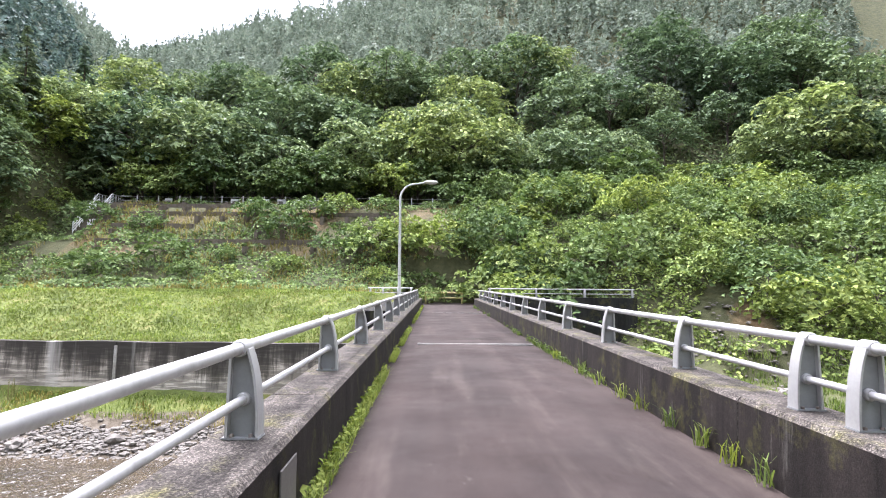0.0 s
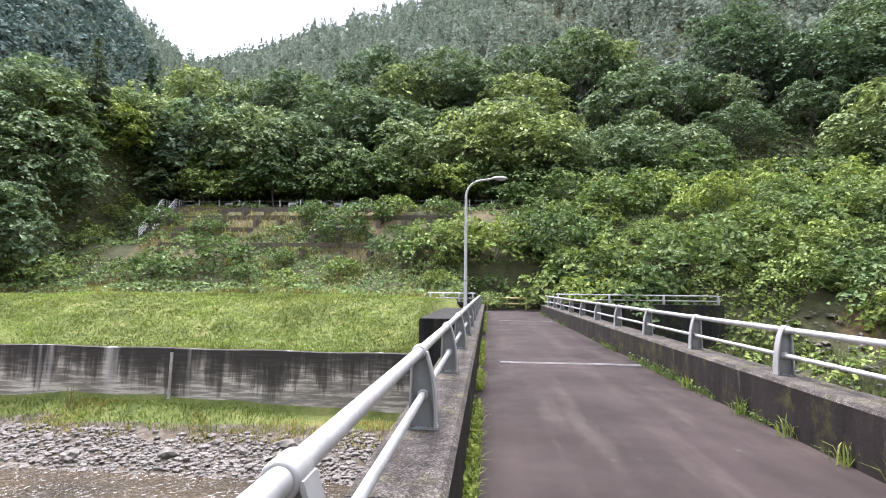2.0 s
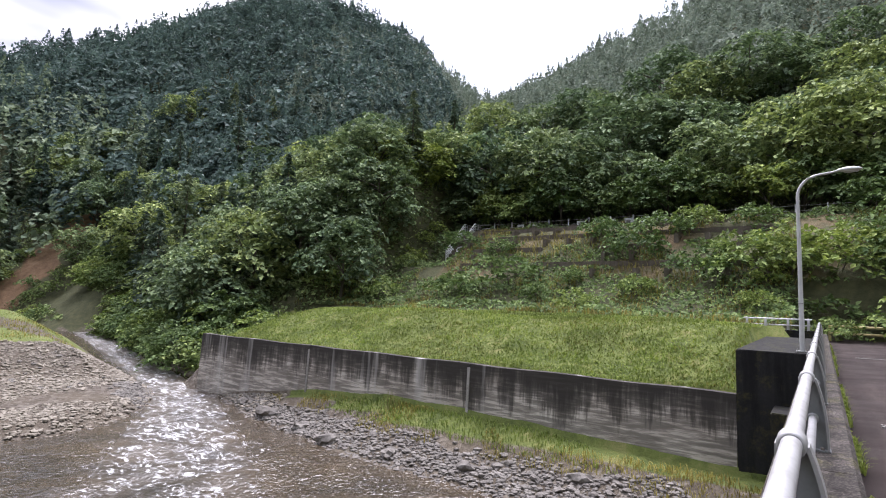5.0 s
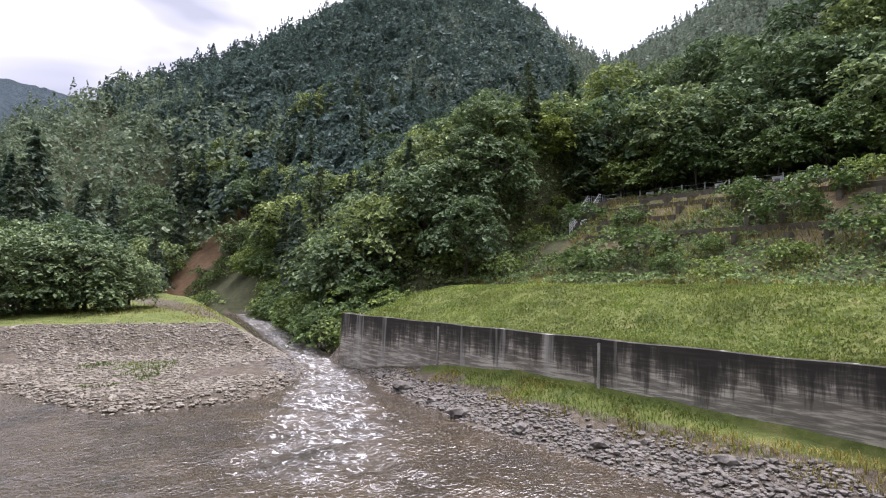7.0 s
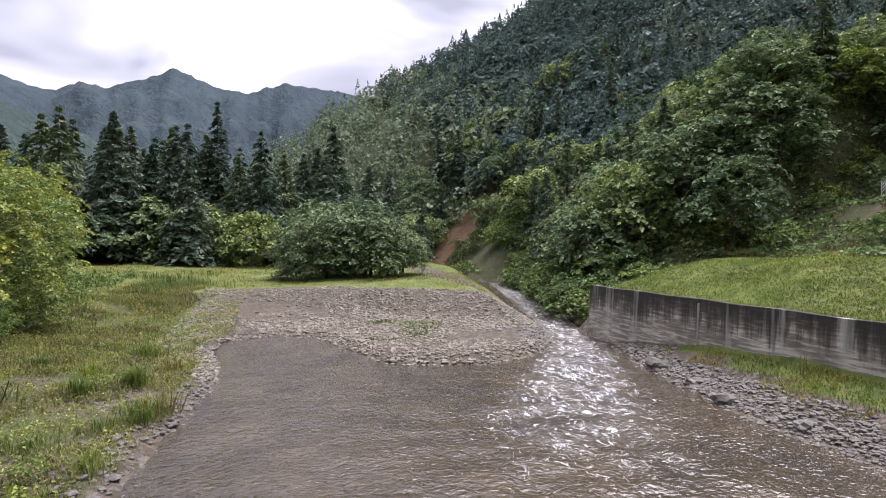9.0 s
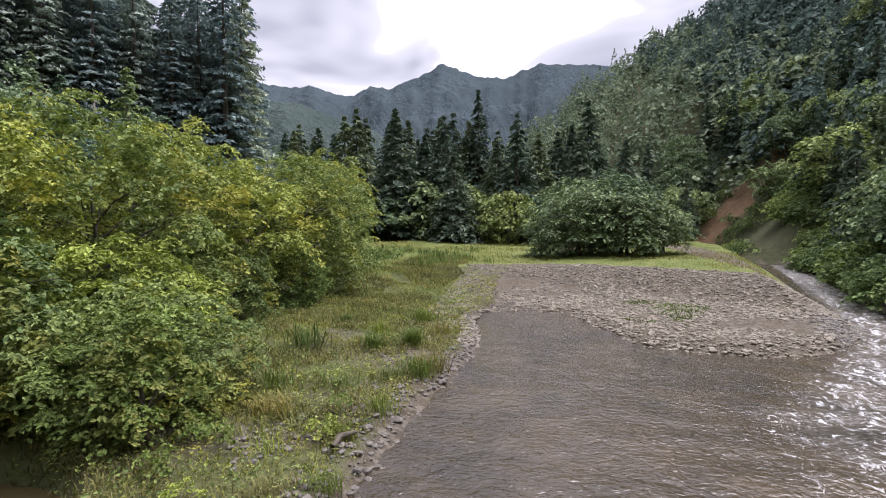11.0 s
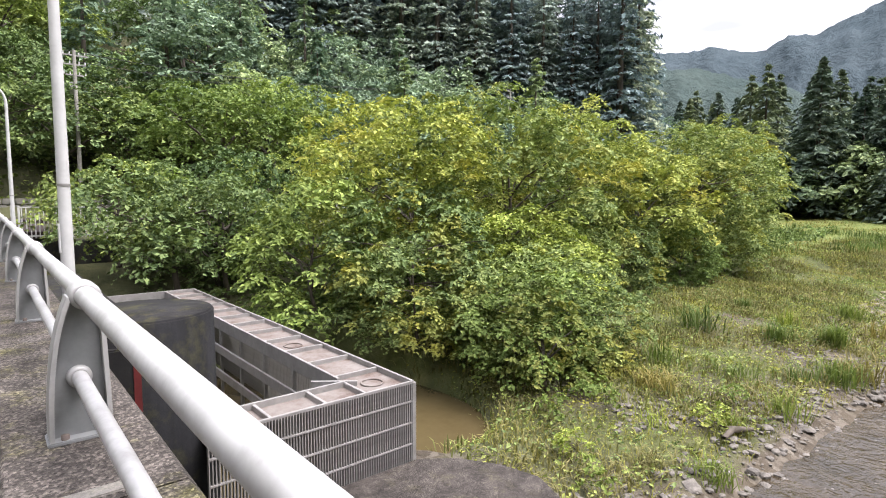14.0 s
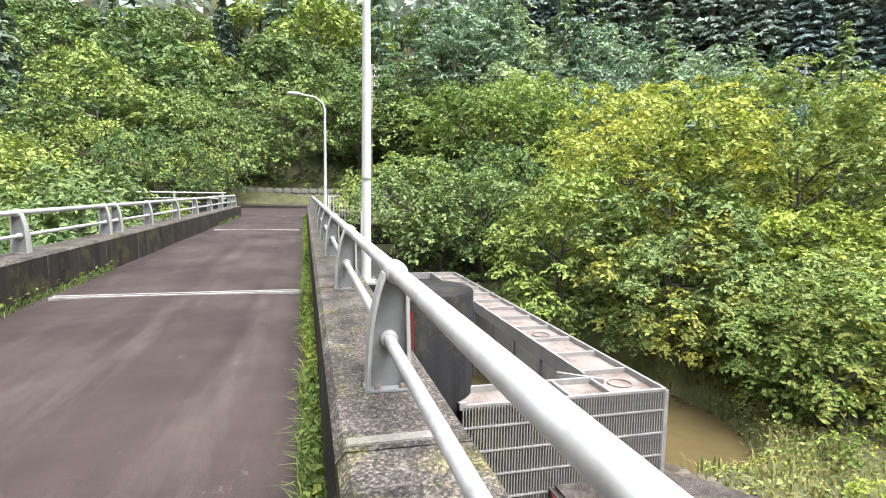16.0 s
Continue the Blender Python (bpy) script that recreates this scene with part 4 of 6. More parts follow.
# terrace fence, stairs, slope frame beams
fence = empty("terrace_fence", "thin pale post fence along the wooded terrace", "fence")
for k in range(30):
    x = -36 + k * 2.3
    h = 9.65
    part("post", box_bm(x - 0.05, x + 0.05, 57.95, 58.05, h - 0.2, h + 1.25), WHITE_STEEL, fence)
for z in (10.3, 10.75):
    part("wire_rail", box_bm(-36, 31, 57.985, 58.015, z - 0.015, z + 0.015), GRATE_STEEL, fence)
for k, x in enumerate((-28.2, -26.3, -21.0, -19.2, -17.6, -15.9, -14.2, -12.5, -11.0)):
    b = tagged(part("barrier_board", box_bm(x - 0.42, x + 0.42, 58.4, 58.46, 9.75, 10.65, 0.01), SIGN), "faded white square board standing on the terrace", "board", "terrace boards")
    part("panel_hole", box_bm(x - 0.22, x + 0.22, 58.37, 58.395, 9.97, 10.42, 0.01), MUD_STEEL, b)
stair = empty("slope_stair", "white metal stair rails climbing the slope", "stairs")
BEAM = concrete("slope_beam_concrete", [(0.3, (0.09, 0.075, 0.06)), (0.7, (0.17, 0.145, 0.12))], 0.3, 0.3)
for xx in (-35.0, -33.55):
    pts = [(xx, 53.2, 6.23), (xx, 57.0, 9.75), (xx, 58.6, 9.75)]
    for off in (0.2, 0.5, 0.8, 1.1):
        part("handrail", tube_mesh("handrail", [([(x, y, z + off) for x, y, z in pts], [0.055] * 3)], SIGN, 8), None, stair)
    for k in range(11):
        y = 53.2 + 0.5 * k
        z = min(4.75 + 0.926 * (y - 51.6), 9.75)
        part("baluster", box_bm(xx - 0.03, xx + 0.03, y - 0.03, y + 0.03, z - 0.4, z + 1.12), SIGN, stair)
for off in (0.2, 0.65, 1.1):
    part("handrail", tube_mesh("handrail", [([(-33.5, 58.5, 9.75 + off), (-32.3, 58.5, 9.75 + off)], [0.05] * 2)], WHITE_STEEL, 8), None, stair)
for k in range(27):
    part("step", box_bm(-34.95, -33.6, 51.6 + 0.2 * k, 51.95 + 0.2 * k, 4.2 + 0.185 * k, 4.75 + 0.185 * k, 0.01), BEAM, stair)
frame_beams = empty("slope_frame", "brown concrete beams stepping up the overgrown slope", "retaining frame", kind="structure")
rngf = random.Random(8)
for yy in (46.5, 49.0, 51.5, 54.0, 56.4):
    x = -33.0
    while x < -1.5:
        L = rngf.uniform(3.5, 8.0)
        if rngf.random() < 0.8:
            z = float(ground_height(x + L / 2, yy))
            part("beam", box_bm(x, min(x + L, -1.0), yy - 0.22, yy + 0.22, z - 0.4, z + 0.3, 0.03), BEAM, frame_beams)
            for k in range(int(L / 2.3)):
                z0 = float(ground_height(x + 1 + 2.3 * k, yy - 1.0))
                part("rib", box_bm(x + 0.85 + 2.3 * k, x + 1.2 + 2.3 * k, yy - 1.9, yy - 0.22, z0 - 0.6, z0 + 0.25, 0.03), BEAM, frame_beams)
        x += L

# ---- trees ----
def pad_leaves(rng, pads, per, size, flat=0.35, spread=0.55, droop=0.25):
    """Leaves on flattened domes, gathered into sprigs with gaps between; pads: centre and radius each."""
    cs, ns = [], []
    for c, r in pads:
        n = max(10, int(per * r * r))
        k = max(4, n // 7)
        sa, sq = rng.uniform(0, 2 * math.pi, k), np.sqrt(rng.uniform(0, 1, k))
        pick = rng.integers(0, k, n)
        wob = 1 + 0.3 * np.sin(3 * sa + c[0] * 5) + 0.2 * np.sin(7 * sa + c[1] * 3)
        tuft_r = size * 1.15
        px = (np.cos(sa) * sq * r * wob)[pick] + rng.normal(0, tuft_r * 0.55, n)
        py = (np.sin(sa) * sq * r * wob)[pick] + rng.normal(0, tuft_r * 0.55, n)
        q = np.minimum(np.hypot(px, py) / r, 1.35)
        a = np.arctan2(py, px)
        pz = r * flat * (1 - q ** 2) - droop * r * q ** 2 + (rng.normal(0, 0.1 * r, k) - rng.exponential(0.1 * r, k))[pick] - rng.exponential(0.04 * r, n)
        cs.append(np.stack([c[0] + px, c[1] + py, c[2] + pz], 1))
        ns.append(np.stack([np.cos(a) * q * 0.8, np.sin(a) * q * 0.8, np.ones(n)], 1))
    return leaves(np.concatenate(cs), np.concatenate(ns), size, rng, 0.6, spread)


def crown_pads(rng, n, rx, rz, zc, pad, low=-0.45):
    """Pads over an uneven ellipsoid crown, with some inside."""
    out = []
    lobes = rng.normal(0, 1, (5, 3))
    lobes /= np.linalg.norm(lobes, axis=1, keepdims=True)
    tries = 0
    while len(out) < n and tries < 4000:
        tries += 1
        d = rng.normal(0, 1, 3)
        d /= np.linalg.norm(d)
        if d[2] < low:
            continue
        k = rng.uniform(0.72, 1.0) * (0.82 + 0.3 * max(0, float((lobes @ d).max())) ** 3)
        c, r = (d[0] * rx * k, d[1] * rx * k, zc + d[2] * rz * k), pad * rng.uniform(0.65, 1.3)
        if any((c[0] - q[0]) ** 2 + (c[1] - q[1]) ** 2 + (1.9 * (c[2] - q[2])) ** 2 < (0.62 * (r + s)) ** 2 for q, s in out):
            continue
        out.append((c, r))
    return out


def trunk_mesh(rng, height, r, limbs, reach, zc, bend=0.3):
    pts = [(bend * math.sin(k * 0.9) * 0.4, bend * math.cos(k * 1.3) * 0.4 - bend * 0.4, height * k / 5 - (0.5 if k == 0 else 0)) for k in range(6)]
    tubes = [(pts, [r * (1.25 if k == 0 else 1) * (1 - 0.13 * k) for k in range(6)])]
    for k in range(limbs):
        a, z = 2.4 * k + rng.uniform(-0.4, 0.4), height * rng.uniform(0.35, 0.95)
        R = reach * rng.uniform(0.55, 0.95)
        end = (math.cos(a) * R, math.sin(a) * R, z + (zc - z) * rng.uniform(0.4, 1.1) + R * 0.25)
        mid = (end[0] * 0.45, end[1] * 0.45, z + (end[2] - z) * 0.6)
        tubes.append(([(pts[3][0] * 0.5, pts[3][1] * 0.5, z), mid, end], [r * 0.5, r * 0.33, r * 0.1]))
    return tube_mesh("trunk", tubes, BARK, 7)


def broadleaf(name, seed, height, rx, rz, pads, pad, per, size, mat, label, category="tree", limbs=7, low=-0.45, flat=0.35, spread=0.55, trunk_r=None):
    rng = np.random.default_rng(seed)
    zc = height - rz
    thing = empty(name, label, category)
    part("trunk", trunk_mesh(rng, max(zc, 0.6 * height), trunk_r or 0.022 * height, limbs, rx, zc), None, thing)
    v, f = pad_leaves(rng, crown_pads(rng, pads, rx, rz, zc, pad, low), per, size, flat, spread)
    part("crown", mesh_of("crown", v, f, mat), None, thing)
    return thing


def conifer(name, seed, height, r, per_level, levels, size, mat, label, bare=0.12, droop=0.5, power=0.8):
    """A straight trunk with whorls of drooping boughs; each bough is a flat spray of needle tufts."""
    rng = np.random.default_rng(seed)
    thing = empty(name, label, "conifer")
    part("trunk", tube_mesh("trunk", [([(0, 0, -0.6), (0, 0, height * 0.5), (0, 0, height * 0.97)], [0.018 * height, 0.011 * height, 0.02])], BARK, 7), None, thing)
    cs, ns = [], []
    for k in range(levels):
        u = k / (levels - 1)
        z = height * (bare + (1 - bare) * u)
        R = r * (1 - u) ** power * rng.uniform(0.8, 1.12) + 0.15
        nb = max(4, int(per_level * (1 - 0.7 * u) * 0.62))
        for b in range(nb):
            a = rng.uniform(0, 2 * math.pi)
            reach = R * rng.uniform(0.72, 1.12)
            m = max(4, int(15 * (1 - 0.62 * u)))
            q = rng.uniform(0.2, 1, m) ** 0.7
            side = rng.normal(0, 0.17, m) * reach * (1.15 - 0.75 * q)
            lift = rng.uniform(-0.5, 0.5) * height / levels
            cs.append(np.stack([np.cos(a) * q * reach - np.sin(a) * side, np.sin(a) * q * reach + np.cos(a) * side, z + lift + reach * (0.2 * q - droop * q ** 2) - 0.25 * np.abs(side) + rng.normal(0, 0.06 * height / levels, m)], 1))
            ns.append(np.stack([np.cos(a) * 0.55 * np.ones(m), np.sin(a) * 0.55 * np.ones(m), np.ones(m)], 1))
    c = np.concatenate(cs)
    v, f = leaves(c, np.concatenate(ns), size * 1.2, rng, 0.5, 0.32)
    part("crown", mesh_of("crown", v, f, mat), None, thing)
    return thing


def hide_and_plant(proto, places, label=None):
    """The first place takes the prototype itself, the others its copies."""
    for k, (x, y, z, s, turn) in enumerate(places):
        m = pose(x, y, z, 0, 0, turn)
        ob = proto if k == 0 else copy_thing(proto, m)
        ob.matrix_basis = m @ Matrix.Diagonal((s, s, s * (0.92 + 0.16 * ((k * 37) % 10) / 10), 1))


def scatter(seed, n, x0, x1, y0, y1, gap, test=None, taken=None):
    rng = np.random.default_rng(seed)
    got = list(taken or [])
    start = len(got)
    for _ in range(n * 40):
        if len(got) - start >= n:
            break
        p = (rng.uniform(x0, x1), rng.uniform(y0, y1))
        if test and not test(*p):
            continue
        if all((p[0] - q[0]) ** 2 + (p[1] - q[1]) ** 2 > gap * gap for q in got):
            got.append(p)
    return got[start:]


def planted(seed, spots, s0, s1, sink=0.3):
    rng = np.random.default_rng(seed)
    return [(x, y, float(ground_height(x, y)) - sink, rng.uniform(s0, s1), rng.uniform(0, 360)) for x, y in spots]


# terrace trees to the north, spreading layered crowns
spots = scatter(1, 72, -72, 66, 63, 88, 4.9, lambda x, y: abs(x) < 30 + y * 0.75)
kinds = [broadleaf("broadleaf_tree", 11 + k, 10.0, 4.9, 4.2, 34, 1.7, 40, 0.5, LEAF_BROAD, "dark green spreading tree with layered foliage", low=-0.45, flat=0.2, spread=0.3) for k in range(3)]
for k in range(3):
    hide_and_plant(kinds[k], planted(20 + k, spots[k::3], 0.75, 1.4))
spots = scatter(2, 44, -34, 62, 59.6, 64, 3.4)
kinds = [broadleaf("broadleaf_tree", 31 + k, 6.5, 3.6, 2.0, 22, 1.4, 46, 0.46, LEAF_VINE, "fresh green low tree with drooping tiers", low=-0.65, flat=0.2, spread=0.34) for k in range(2)]
for k in range(2):
    hide_and_plant(kinds[k], planted(40 + k, spots[k::2], 0.8, 1.2))
# trees west of the stair
spots = [(-42, 61), (-46.5, 60), (-40, 65.5), (-51, 57.5), (-45, 66), (-37, 62.5)] + scatter(57, 30, -74, -38, 42, 66, 4.4, lambda x, y: x < -0.69 * y - 7.0)
kinds = [broadleaf("broadleaf_tree", 45 + k, 8.0, 4.3, 4.0, 34, 1.55, 42, 0.48, LEAF_BROAD, "dark green tree at the end of the slope", low=-0.8, flat=0.2, spread=0.3) for k in range(2)]
for k in range(2):
    hide_and_plant(kinds[k], planted(47 + k, spots[k::2], 0.75, 1.25))
stair_tree = broadleaf("broadleaf_tree", 49, 6.0, 3.4, 3.0, 34, 1.2, 56, 0.42, LEAF_VINE, "vine covered tree beside the slope stair", low=-0.85, flat=0.2, spread=0.34)
hide_and_plant(stair_tree, planted(50, [(-40.6, 56.5), (-39.2, 62.5), (-43, 52.5), (-40.2, 50), (-42, 58.5)], 0.75, 1.1))
side_shrub = broadleaf("shrub", 54, 2.2, 1.7, 1.1, 16, 0.8, 90, 0.3, LEAF_VINE, "leafy shrub crowding the slope stair", "shrub", 4, -0.4, trunk_r=0.04)
hide_and_plant(side_shrub, planted(59, [(-37.6, 50.2), (-38.2, 53), (-38.4, 55.6), (-38.5, 47.8), (-36, 47.5)], 0.7, 1.1, 0.2))
# shrubs and creepers on the slope
spots = scatter(3, 70, -52, 50, 37, 57, 3.0, lambda x, y: (not (-33 < x < 3 and y > 44) or (int(x * 7) % 3 == 0)) and not (-41 < x < -31 and y > 46))
kinds = [broadleaf("shrub", 51 + k, 2.3, 1.9, 1.1, 14, 0.95, 75, 0.32, LEAF_VINE, "creeper covered shrub on the slope", "shrub", 4, -0.2, trunk_r=0.04) for k in range(3)]
for k in range(3):
    hide_and_plant(kinds[k], planted(60 + k, spots[k::3], 0.6, 1.3, 0.2))
spots = [(-1.5, 45.2), (1.2, 45.6), (3.8, 45.2), (6.4, 45.0), (8.0, 41.5), (7.6, 38.5), (-3.5, 44.8)] + scatter(4, 86, 8, 70, 26, 60, 3.0, lambda x, y: y > 31 + 4 * (x < 22) + 2.5 * (x < 16))
kinds = [broadleaf("shrub", 71 + k, 3.0, 2.3, 1.5, 18, 1.1, 80, 0.3, LEAF_VINE, "dense green bush on the steep bank", "shrub", 4, -0.25, trunk_r=0.05) for k in range(2)]
for k in range(2):
    hide_and_plant(kinds[k], planted(80 + k, spots[k::2], 0.8, 1.5, 0.3))
low_shrub = broadleaf("shrub", 77, 2.0, 1.8, 1.0, 16, 0.85, 95, 0.27, LEAF_BROAD, "low leafy shrub below the stair", "shrub", 4, -0.3, trunk_r=0.04)
hide_and_plant(low_shrub, planted(78, [(-39.6, 47.4), (-41.5, 49.5), (-42.5, 53), (-43, 56.5), (-46, 51), (-47.5, 54.5), (-49, 48.5), (-51.5, 52), (-45, 46.5), (-54, 47)], 0.8, 1.5, 0.2))
# bushes right down to the river on the far bank, and weeds at the foot of the landslip
spots = scatter(79, 58, -96, -35, 24, 44, 2.1, lambda x, y: 0.8 < river_distance(np.array(x), np.array(y)) < 6.0 and y > far_bank(x))
edge_bush = broadleaf("bush", 80, 3.0, 2.1, 1.5, 24, 0.9, 110, 0.28, LEAF_VINE, "green bush hanging over the river's far edge", "bush", 5, -0.7, 0.2, 0.34, 0.05)
hide_and_plant(edge_bush, planted(81, spots + [(-88, 40), (-92, 41.5), (-96, 43), (-100, 44.5), (-104, 46.5), (-90, 44), (-97, 47), (-103, 50), (-108, 50), (-112, 53), (-86, 39), (-94, 45)], 0.8, 1.5, 0.3))
slip_shrub = broadleaf("shrub", 82, 1.6, 1.5, 0.8, 14, 0.7, 120, 0.26, LEAF_VINE, "low green shrub at the foot of the landslip", "shrub", 4, -0.4, trunk_r=0.03)
hide_and_plant(slip_shrub, planted(83, [(-99, 31.5), (-95, 33.5), (-103, 36), (-101, 38.5), (-104, 40), (-106, 42.5), (-108, 45.5), (-92, 33.5), (-113, 34.5), (-115.5, 38), (-118, 42), (-106.5, 36.5)], 0.8, 1.6, 0.2))
# trees at the foot of the west hill
clear_slip = lambda x, y: not (69.2 < math.degrees(math.atan2(-x, y - 2.6)) < 76 and 60 < math.hypot(x, y) < 119) and slide_distance(x, y) > 4.0
spots = scatter(58, 26, -138, -101, 27, 62, 5.0, clear_slip) + scatter(55, 16, -112, -45, 31, 44, 4.2, lambda x, y: far_bank(x) + 4 < y and clear_slip(x, y)) + scatter(5, 50, -135, -36, 30, 78, 5.0, lambda x, y: y > far_bank(x) + 4.5 and clear_slip(x, y))
kinds = [broadleaf("broadleaf_tree", 91 + k, 9.0, 4.2, 3.8, 34, 1.55, 40, 0.5, LEAF_BROAD, "dark green tree on the river's far bank", low=-0.6, flat=0.2, spread=0.32) for k in range(2)]
kinds += [conifer("conifer", 95 + k, 13, 2.9, 15, 26, 0.62, LEAF_CONIFER, "dark green conifer on the far bank") for k in range(2)]
for k in range(4):
    hide_and_plant(kinds[k], planted(100 + k, spots[k::4], 0.75, 1.2))
# the dark thicket standing alone on the west flat, and the tree belt behind it
kinds = [broadleaf("broadleaf_tree", 111 + k, 8.4, 3.8, 4.1, 48, 1.3, 74, 0.36, LEAF_BROAD, "dark layered tree standing on the flat", low=-0.8, limbs=9, flat=0.16, spread=0.26) for k in range(2)]
hide_and_plant(kinds[0], planted(112, [(-66, 7.2), (-69, 12.2)], 1.28, 1.36) + planted(114, [(-67, 3.6)], 0.8, 0.85))
hide_and_plant(kinds[1], planted(113, [(-66, 12.4), (-70, 8.6)], 1.2, 1.3) + planted(115, [(-67.5, 16.8)], 0.85, 0.9))
spots = scatter(6, 92, -150, -92, -68, 20, 5.0, lambda x, y: x < -100 or y < 8)
kinds = [broadleaf("broadleaf_tree", 121 + k, 10, 4.8, 4.8, 40, 1.75, 30, 0.64, LEAF_BROAD, "broad green tree at the edge of the flat", low=-0.85, flat=0.18, spread=0.32) for k in range(2)]
kinds += [conifer("conifer", 125, 21, 6.4, 24, 30, 0.85, LEAF_CONIFER, "tall dark conifer in the tree belt")]
for k in range(3):
    hide_and_plant(kinds[k], planted(130 + k, spots[k::3], (1.0, 1.0, 0.85)[k], (1.4, 1.4, 1.25)[k], 0.8))
more = conifer("conifer", 128, 19, 6.0, 24, 28, 0.8, LEAF_CONIFER, "pointed dark conifer rising from the tree belt", 0.06)
hide_and_plant(more, planted(135, [(-112, -20), (-121, -17), (-109, -6), (-125, -24), (-116, -29), (-128, -14), (-107, -26), (-131, -34), (-122, -38), (-113, 2), (-126, -3), (-118, -44), (-127, -48), (-108, -38), (-103, -16), (-104, -34), (-112, -50), (-120, -30), (-104, -2), (-133, -24), (-119, 6), (-115, 12), (-123, 14), (-109, 10)], 1.08, 1.42))
tall = conifer("conifer", 127, 34, 5.2, 22, 40, 0.9, LEAF_CONIFER, "tallest slender conifer above the tree belt", 0.2)
hide_and_plant(tall, planted(134, [(-118, -11)], 1.0, 1.01))
# bright yellow-green bushes on the south bank
tall_spots = [(-37, -14.5), (-31, -15.5), (-25, -16.5), (-19.5, -16), (-43, -16.5), (-14.5, -17), (-22, -22), (-29, -22), (-16, -23), (-36, -21), (-50, -18)]
kinds = [broadleaf("bush", 145 + k, 8.6, 3.9, 4.3, 120, 0.72, 235, 0.19, LEAF_YELLOW, "tall yellow-green thicket on the river bank", "bush", 9, -0.75, 0.2, 0.34, 0.1) for k in range(2)]
for k in range(2):
    hide_and_plant(kinds[k], planted(147 + k, tall_spots[k::2], 1.08, 1.3))
big = [((-13.2, -9.3), 1.0), ((-16.5, -12), 1.15), ((-21, -13), 0.95), ((-26, -13.3), 0.9), ((-31.5, -12.8), 0.8), ((-36.5, -12.3), 0.7), ((-12, -13.5), 1.3), ((-9.6, -17), 1.25), ((-42, -14), 0.7), ((-10.6, -11.8), 0.9), ((-12.0, -8.4), 0.85), ((-14.6, -8.0), 0.8)]
kinds = [broadleaf("bush", 141 + k, 4.8, 2.7, 2.6, 84, 0.58, 330, 0.165, (LEAF_YELLOW, LEAF_BRIGHT, LEAF_YELLOW)[k], "large yellow-green bush with broad leaves on the bank", "bush", 7, -0.85, 0.18, 0.34, 0.07) for k in range(3)]
for k in range(3):
    hide_and_plant(kinds[k], [(x, y, float(ground_height(x, y)) - 0.4, s, 40 * i) for i, ((x, y), s) in enumerate(big[k::3])])
gold = broadleaf("bush", 151, 3.4, 1.2, 1.6, 34, 0.42, 330, 0.14, foliage("leaf_gold", (0.165, 0.19, 0.05), (0.235, 0.25, 0.062), (0.31, 0.305, 0.08)), "golden yellow bush among green ones", "bush", 5, -0.7)
hide_and_plant(gold, planted(152, [(-11.5, -7.0)], 1.05, 1.06))
# trees beside the south end of the bridge
south_bush = broadleaf("bush", 158, 4.4, 2.4, 2.1, 34, 0.9, 110, 0.26, LEAF_VINE, "low dense green bush beside the bridge", "bush", 6, -0.7, 0.2, 0.34, 0.06)
hide_and_plant(south_bush, planted(159, [(8, -30.5), (11, -32.5), (14.5, -31), (9.5, -26.5), (13, -27), (17.5, -33.2), (18, -28), (8.2, -22), (12.5, -22), (6.8, -27.5), (7, -24.5), (10.5, -29.5), (6.9, -31.5)], 0.26, 0.34))
down_bush = broadleaf("bush", 157, 4.6, 2.5, 2.2, 44, 0.85, 120, 0.27, LEAF_VINE, "vine hung green bush below the downstream rail", "bush", 6, -0.8, 0.2, 0.4, 0.06)
hide_and_plant(down_bush, planted(156, [(8.2, -9.5), (10.5, -12.5), (7.8, -14.5), (12.5, -15.5), (8.6, -18.5), (14.5, -11), (17, -16), (12.2, -20), (20, -12.5), (9.5, -23.5), (15.8, -22), (19.5, -20), (23, -17), (12.8, -26.5), (18, -27)], 0.85, 1.15))
kinds = [broadleaf("tree", 161 + k, 6.5, 3.4, 3.0, 36, 1.05, 130, 0.22, (LEAF_VINE, LEAF_BRIGHT)[k], ("ivy hung green tree beside the bridge", "fresh green tree beside the bridge end")[k], low=-0.75) for k in range(2)]
hide_and_plant(kinds[0], planted(163, [(-6.5, -24.5), (-9.5, -27), (-13, -29.5), (10, -38), (15, -40), (8.5, -44), (19, -37), (12.5, -46), (-4.6, -27.8), (-8.2, -23.2), (8.8, -40.5), (7.4, -47.5)], 0.85, 1.25))
hide_and_plant(broadleaf("tree", 166, 9.0, 5.0, 4.2, 40, 1.4, 80, 0.3, LEAF_VINE, "green tree overhanging the road behind the bridge", low=-0.6, flat=0.22, spread=0.42), planted(167, [(5.5, -50.5), (0.5, -53), (-5, -52.5), (11, -51), (17, -49), (23, -44), (8, -58), (-2, -60), (3, -66), (14, -58), (-10, -57), (22, -55)], 0.85, 1.35))
kinds[1].location = (-8.6, -25.5, float(ground_height(-8.6, -25.5)) - 0.3)
bright = broadleaf("tree", 168, 12.0, 5.4, 4.6, 46, 1.6, 75, 0.32, LEAF_BRIGHT, "bright yellow-green tree rising behind the bushes", low=-0.5, flat=0.2, spread=0.4)
hide_and_plant(bright, planted(164, [(-15, -43.5), (-20.5, -46)], 1.12, 1.2))
fresh = conifer("conifer", 169, 20, 5.6, 20, 34, 0.6, LEAF_FRESH, "fresh green pointed conifer before the cedars", 0.05, 0.3, 0.85)
